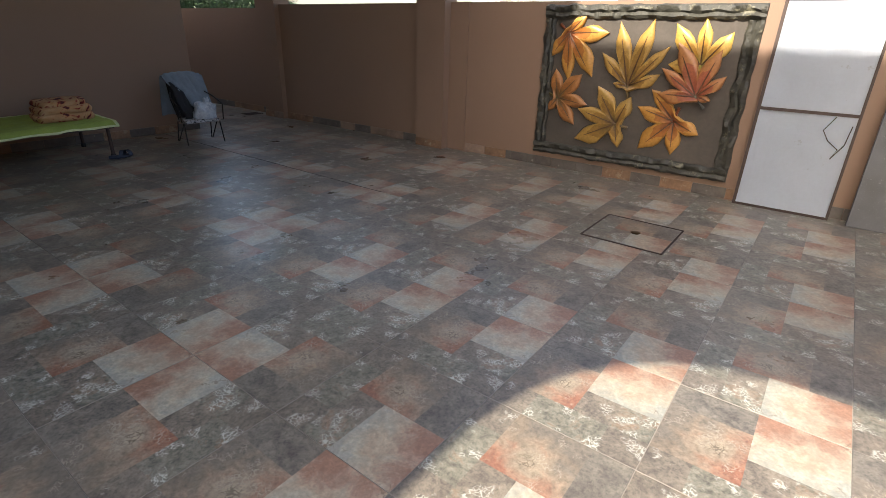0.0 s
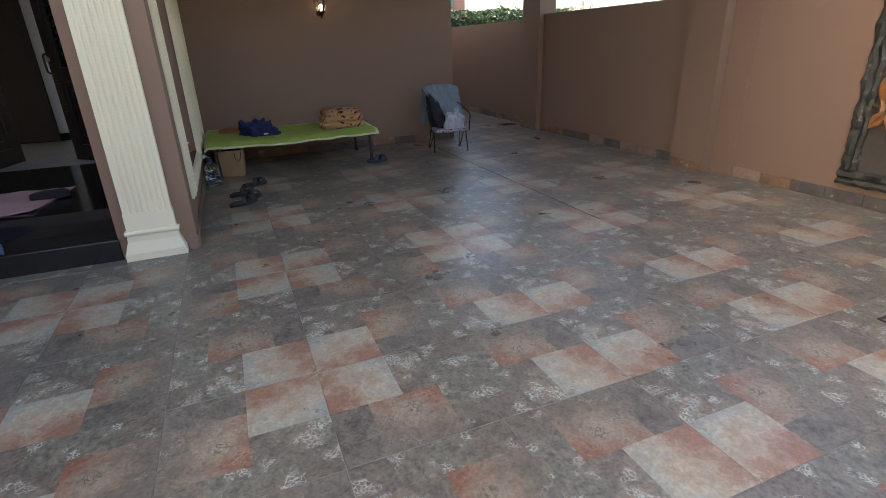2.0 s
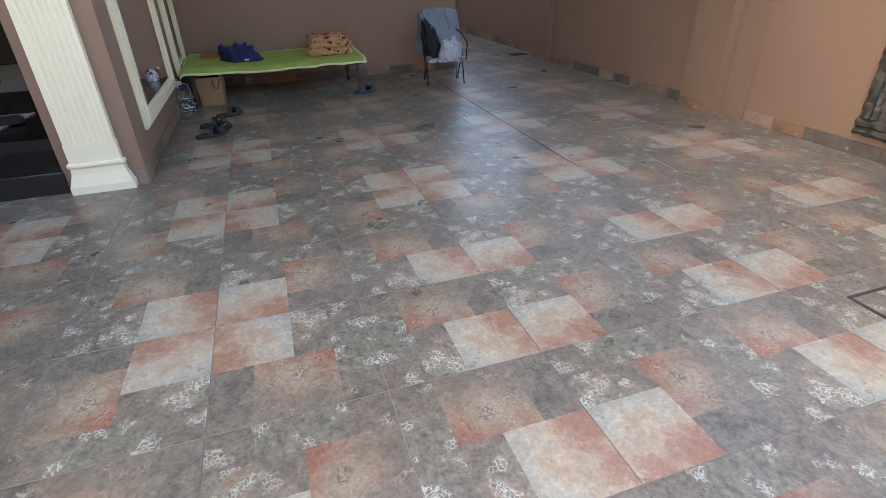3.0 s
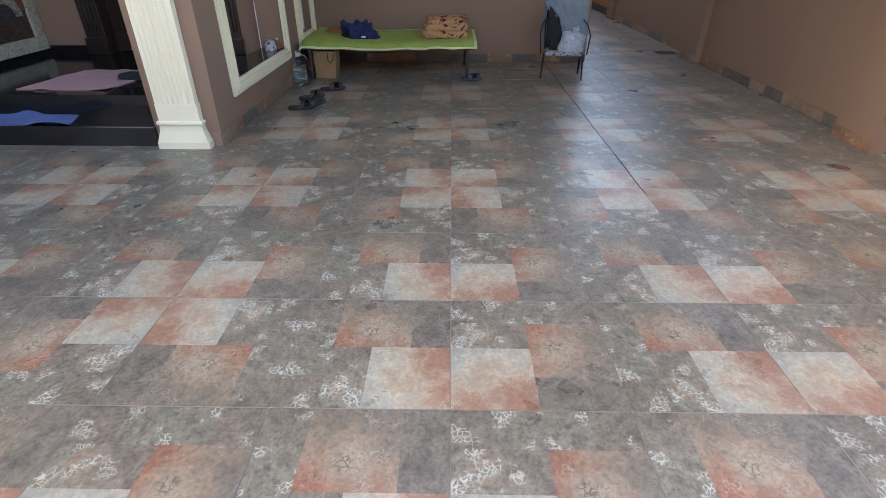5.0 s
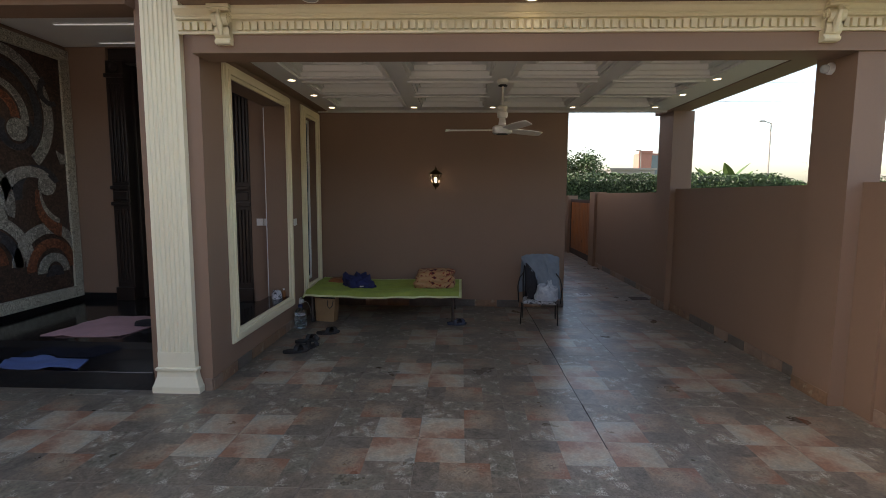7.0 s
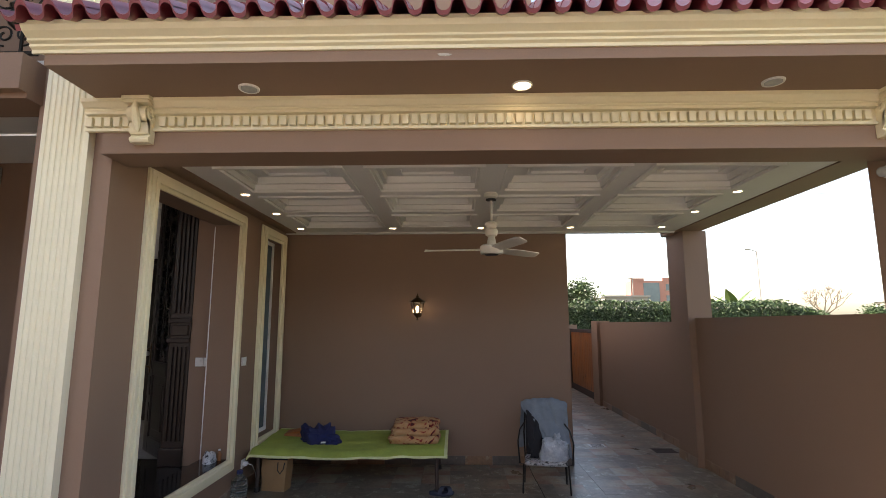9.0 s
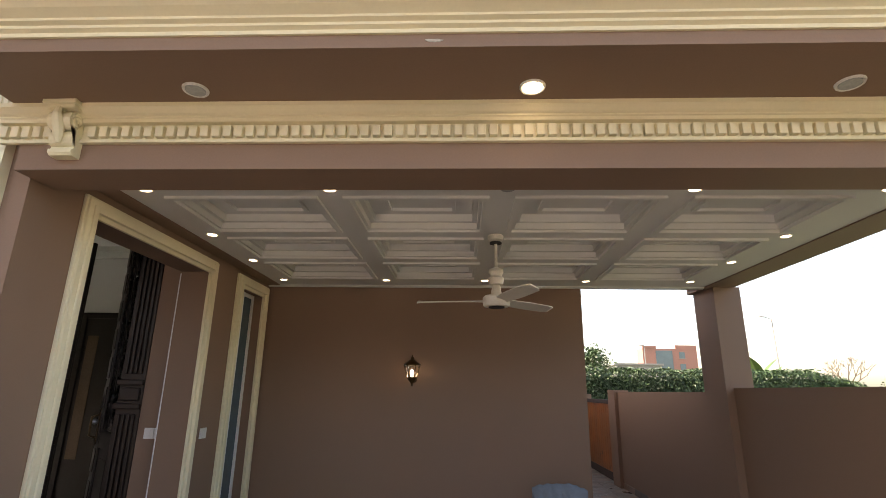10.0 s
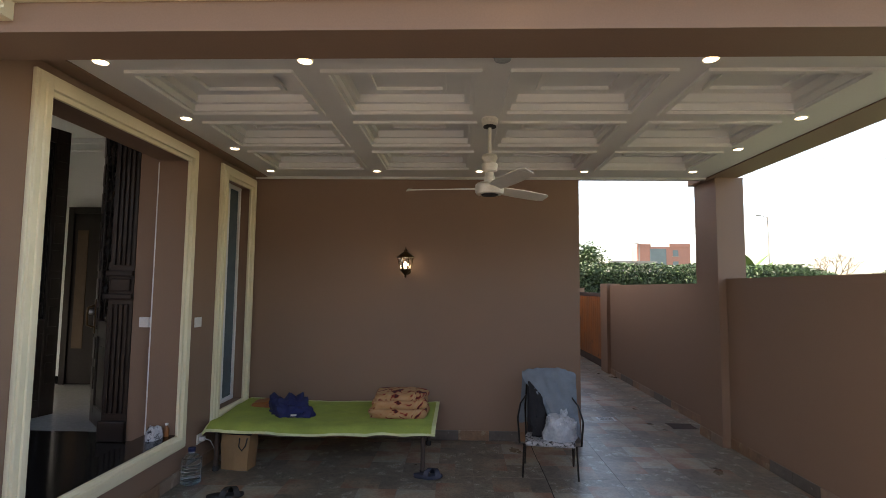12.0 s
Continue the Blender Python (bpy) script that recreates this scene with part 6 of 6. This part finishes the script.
for k in range(6):
    part("window", box(-6.5 + 3.2 * k, -5.2 + 3.2 * k, -0.05, 0.0, 2.6, 3.9), M_window, bld)
bld = thing("white_house", (46, 8, 0), "white flat-roofed house with a red gable in the distance", "building")
part("wall", boxes((0, 9, -14, 5, -0.1, 5.8), (0.5, 6, -6, 2.5, 5.8, 6.9)), surface("white_render", (0.75, 0.75, 0.74), 0.8, 0.05, 0.3, 6, 0.1, 0.01), bld)
for k in range(5):
    part("window", box(-0.05, 0.0, -12.5 + 3.2 * k, -11.1 + 3.2 * k, 3.2, 4.6), M_window, bld)
part("roof", sweep([(0, 0), (4, 1.6), (8, 0)], (4, -12, 5.8), (4, -8, 5.8), (1, 0, 0)), M_roof, bld, "red gabled roof")

pole = thing("street_lamp", (41.3, 60, 0), "thin grey street lamp in the distance", "street lamp")
part("pole", tube([(0, 0, -0.1), (0, 0, 11)], [0.13, 0.07], 8), M_far, pole)
part("arm", tube([(0, 0, 10.9), (-0.9, 0, 11.2)], 0.05, 6), M_far, pole)
part("lamp_head", box(-1.5, -0.8, -0.12, 0.12, 11.12, 11.28, 0.03), M_far, pole)
pole = thing("street_lamp", (27.2, 66, 0), "thin grey street lamp in the distance", "street lamp")
part("pole", tube([(0, 0, -0.1), (0, 0, 8.0)], [0.1, 0.05], 8), M_far, pole)
part("lamp_head", box(-0.7, 0.0, -0.1, 0.1, 7.95, 8.08, 0.03), M_far, pole)
wr = thing("power_line", (0, 62, 0), "thin grey overhead power lines between far poles", "power line")
for x in (-60, 190):
    part("pole", tube([(x, 0, -0.1), (x, 0, 24)], [0.3, 0.2], 8), M_far, wr)
for z0, z1 in ((14.2, 15.4), (16.6, 17.8), (19.3, 20.4), (21.0, 22.4)):
    part("wire", tube([(-60 + 25 * i, 0.0, z0 + (z1 - z0) * i / 10 - 0.7 * math.sin(math.pi * i / 10)) for i in range(11)], 0.028, 4), M_far, wr)


# ---- pieces: dentils, roof tiles, floor tiles ----
me = mesh_of(box(-0.019, 0.019, -0.038, -0.008, 0.024, 0.082, 0.003), "dentil", M_cream)
for i in range(93):
    x = -0.05 + i * 0.055
    if abs(x - 0.272) < 0.09 or abs(x - 4.577) < 0.09:
        continue
    d = new("dentil", me)
    d.parent = cornice
    d.location = (x, 0, 0)

# Roof over the porch
SLOPE = radians(29)
roof = thing("roof", (0.05, -3.94, 3.097), "maroon glazed barrel-tile roof over the car porch", "roof", kind="structure")
bm = box(-0.15, 5.55, 0.03, 5.6, -0.03, 0.0)
deck = part("roof_deck", bm, M_roof, roof)
deck.matrix_basis = pose(0, 0, 0, math.degrees(SLOPE), 0, 0)


def barrel_tile():
    """One S tile: a hollow half round, then a raised one."""
    bm = bmesh.new()
    w, n, high, thick = PITCH, 16, 0.036, 0.022
    rows = []
    for yy, lift in ((0.0, 0.014), (0.34, 0.0)):
        top, low = [], []
        for k in range(n + 1):
            u = k / n
            c, sign = (0.27, -1) if u < 0.54 else (0.77, 1)
            q = (u - c) / (0.27 if sign < 0 else 0.23)
            z = sign * high * math.sqrt(max(0, 1 - q * q)) + 0.052 + lift
            top.append(bm.verts.new((u * w - w / 2, yy, z)))
            low.append(bm.verts.new((u * w - w / 2, yy, z - thick)))
        rows.append((top, low))
    (t0, l0), (t1, l1) = rows
    for k in range(n):
        bm.faces.new((t0[k], t0[k + 1], t1[k + 1], t1[k]))
        bm.faces.new((l0[k], l1[k], l1[k + 1], l0[k + 1]))
        bm.faces.new((t0[k], l0[k], l0[k + 1], t0[k + 1]))
        bm.faces.new((t1[k], t1[k + 1], l1[k + 1], l1[k]))
    return bm


PITCH = 0.14
me = mesh_of(barrel_tile(), "roof_tile", M_roof, True)
for row in range(7):
    for col in range(41):
        t = new("roof_tile", me)
        t.parent = roof
        t.matrix_basis = pose(0, 0, 0, math.degrees(SLOPE), 0, 0) @ pose(-0.06 + col * PITCH + random.uniform(-0.003, 0.003), -0.06 + row * 0.25, random.uniform(-0.002, 0.003), 0.8 * random.uniform(-1, 1), random.uniform(-1, 1), 0)


# Floor tiles: one printed design, laid in four turns
def floor_tile():
    bm = bmesh.new()
    s = 0.2984
    cuts = [-s, -s / 2, 0.0, s / 2, s]
    uv = bm.loops.layers.uv.new("UVMap")
    grid = [[bm.verts.new((x, y, 0.0)) for x in cuts] for y in cuts]

    def kind_of(i, j):
        if i < 2 and j < 2:
            return 0
        if i >= 2 and j == 0:
            return 2
        if i >= 2 and j in (1, 2):
            return 1
        return 3 if (i + j) % 3 else 4
    for j in range(4):
        for i in range(4):
            f = bm.faces.new((grid[j][i], grid[j][i + 1], grid[j + 1][i + 1], grid[j + 1][i]))
            f.material_index = kind_of(i, j)
            for l in f.loops:
                l[uv].uv = ((l.vert.co.x + s) / s, (l.vert.co.y + s) / s)
    rim = grid[0] + [r[-1] for r in grid[1:]] + grid[-1][-2::-1] + [r[0] for r in grid[-2:0:-1]]
    low = [bm.verts.new((v.co.x * 1.004, v.co.y * 1.004, -0.006)) for v in rim]
    for k in range(len(rim)):
        f = bm.faces.new((rim[k], low[k], low[(k + 1) % len(rim)], rim[(k + 1) % len(rim)]))
        f.material_index = 5
    return bm


tile_mesh = mesh_of(floor_tile(), "floor_tile", [M_tile_cream, M_tile_orange, M_tile_dark, M_tile_marks, M_tile_dark2, M_tile_side])
X0, Y0 = 1.745, -4.013
for i in range(-9, 6):
    for j in range(-9, 19):
        cx, cy = X0 + 0.6 * (i + 0.5), Y0 + 0.6 * (j + 0.5)
        if cy > 0.0 and cx < 3.6 or cx > 5.3 and cy < 0 or cx < -3.8:
            continue
        if cx < -0.3 and cy > -2.9:
            continue
        right = i % 2 == 0            # cream square towards the joint at the left side
        if j >= -1:
            low = j % 2 == 0          # full blocks
        else:
            low = not (i in (-2, -3) and j == -3)
        turn = {(True, True): 0, (False, True): 90, (False, False): 180, (True, False): 270}[(right, low)]
        t = new("floor_tile", tile_mesh)
        t.parent = floor
        t.matrix_basis = pose(cx, cy, random.uniform(-0.0006, 0.0006), random.uniform(-0.06, 0.06), random.uniform(-0.06, 0.06), turn)
structure("joint", boxes(*[(2.9425 + 0.003 * math.sin(k * 1.7), 2.9485 + 0.003 * math.sin(k * 1.7), -4.1 + k * 0.35, -3.75 + k * 0.35, -0.003, 0.001) for k in range(12)]), M_joint,
          "dark open joint running along the floor", "joint")

# Inspection cover: a framed lid that carries its own piece of tiling
mh = thing("manhole_cover", (3.45, -6.245, 0.0), "square tiled inspection cover with a dark metal edge", "manhole cover")
part("edge", boxes((-0.30, 0.30, -0.30, -0.288, -0.004, 0.006), (-0.30, 0.30, 0.288, 0.30, -0.004, 0.006), (-0.30, -0.288, -0.288, 0.288, -0.004, 0.006), (0.288, 0.30, -0.288, 0.288, -0.004, 0.006)), M_brown, mh)
bm = floor_tile()
bmesh.ops.scale(bm, verts=bm.verts[:], vec=(0.955, 0.955, 0.5))
bmesh.ops.translate(bm, verts=bm.verts[:], vec=(0, 0, 0.004))
part("lid", bm, [M_tile_cream, M_tile_orange, M_tile_dark, M_tile_marks, M_tile_dark2, M_tile_side], mh)
part("lift_ring", lathe([(0.034, 0.0042), (0.038, 0.008), (0.03, 0.010)], (0.0, -0.02, 0), 18), M_bronze, mh, "", True)
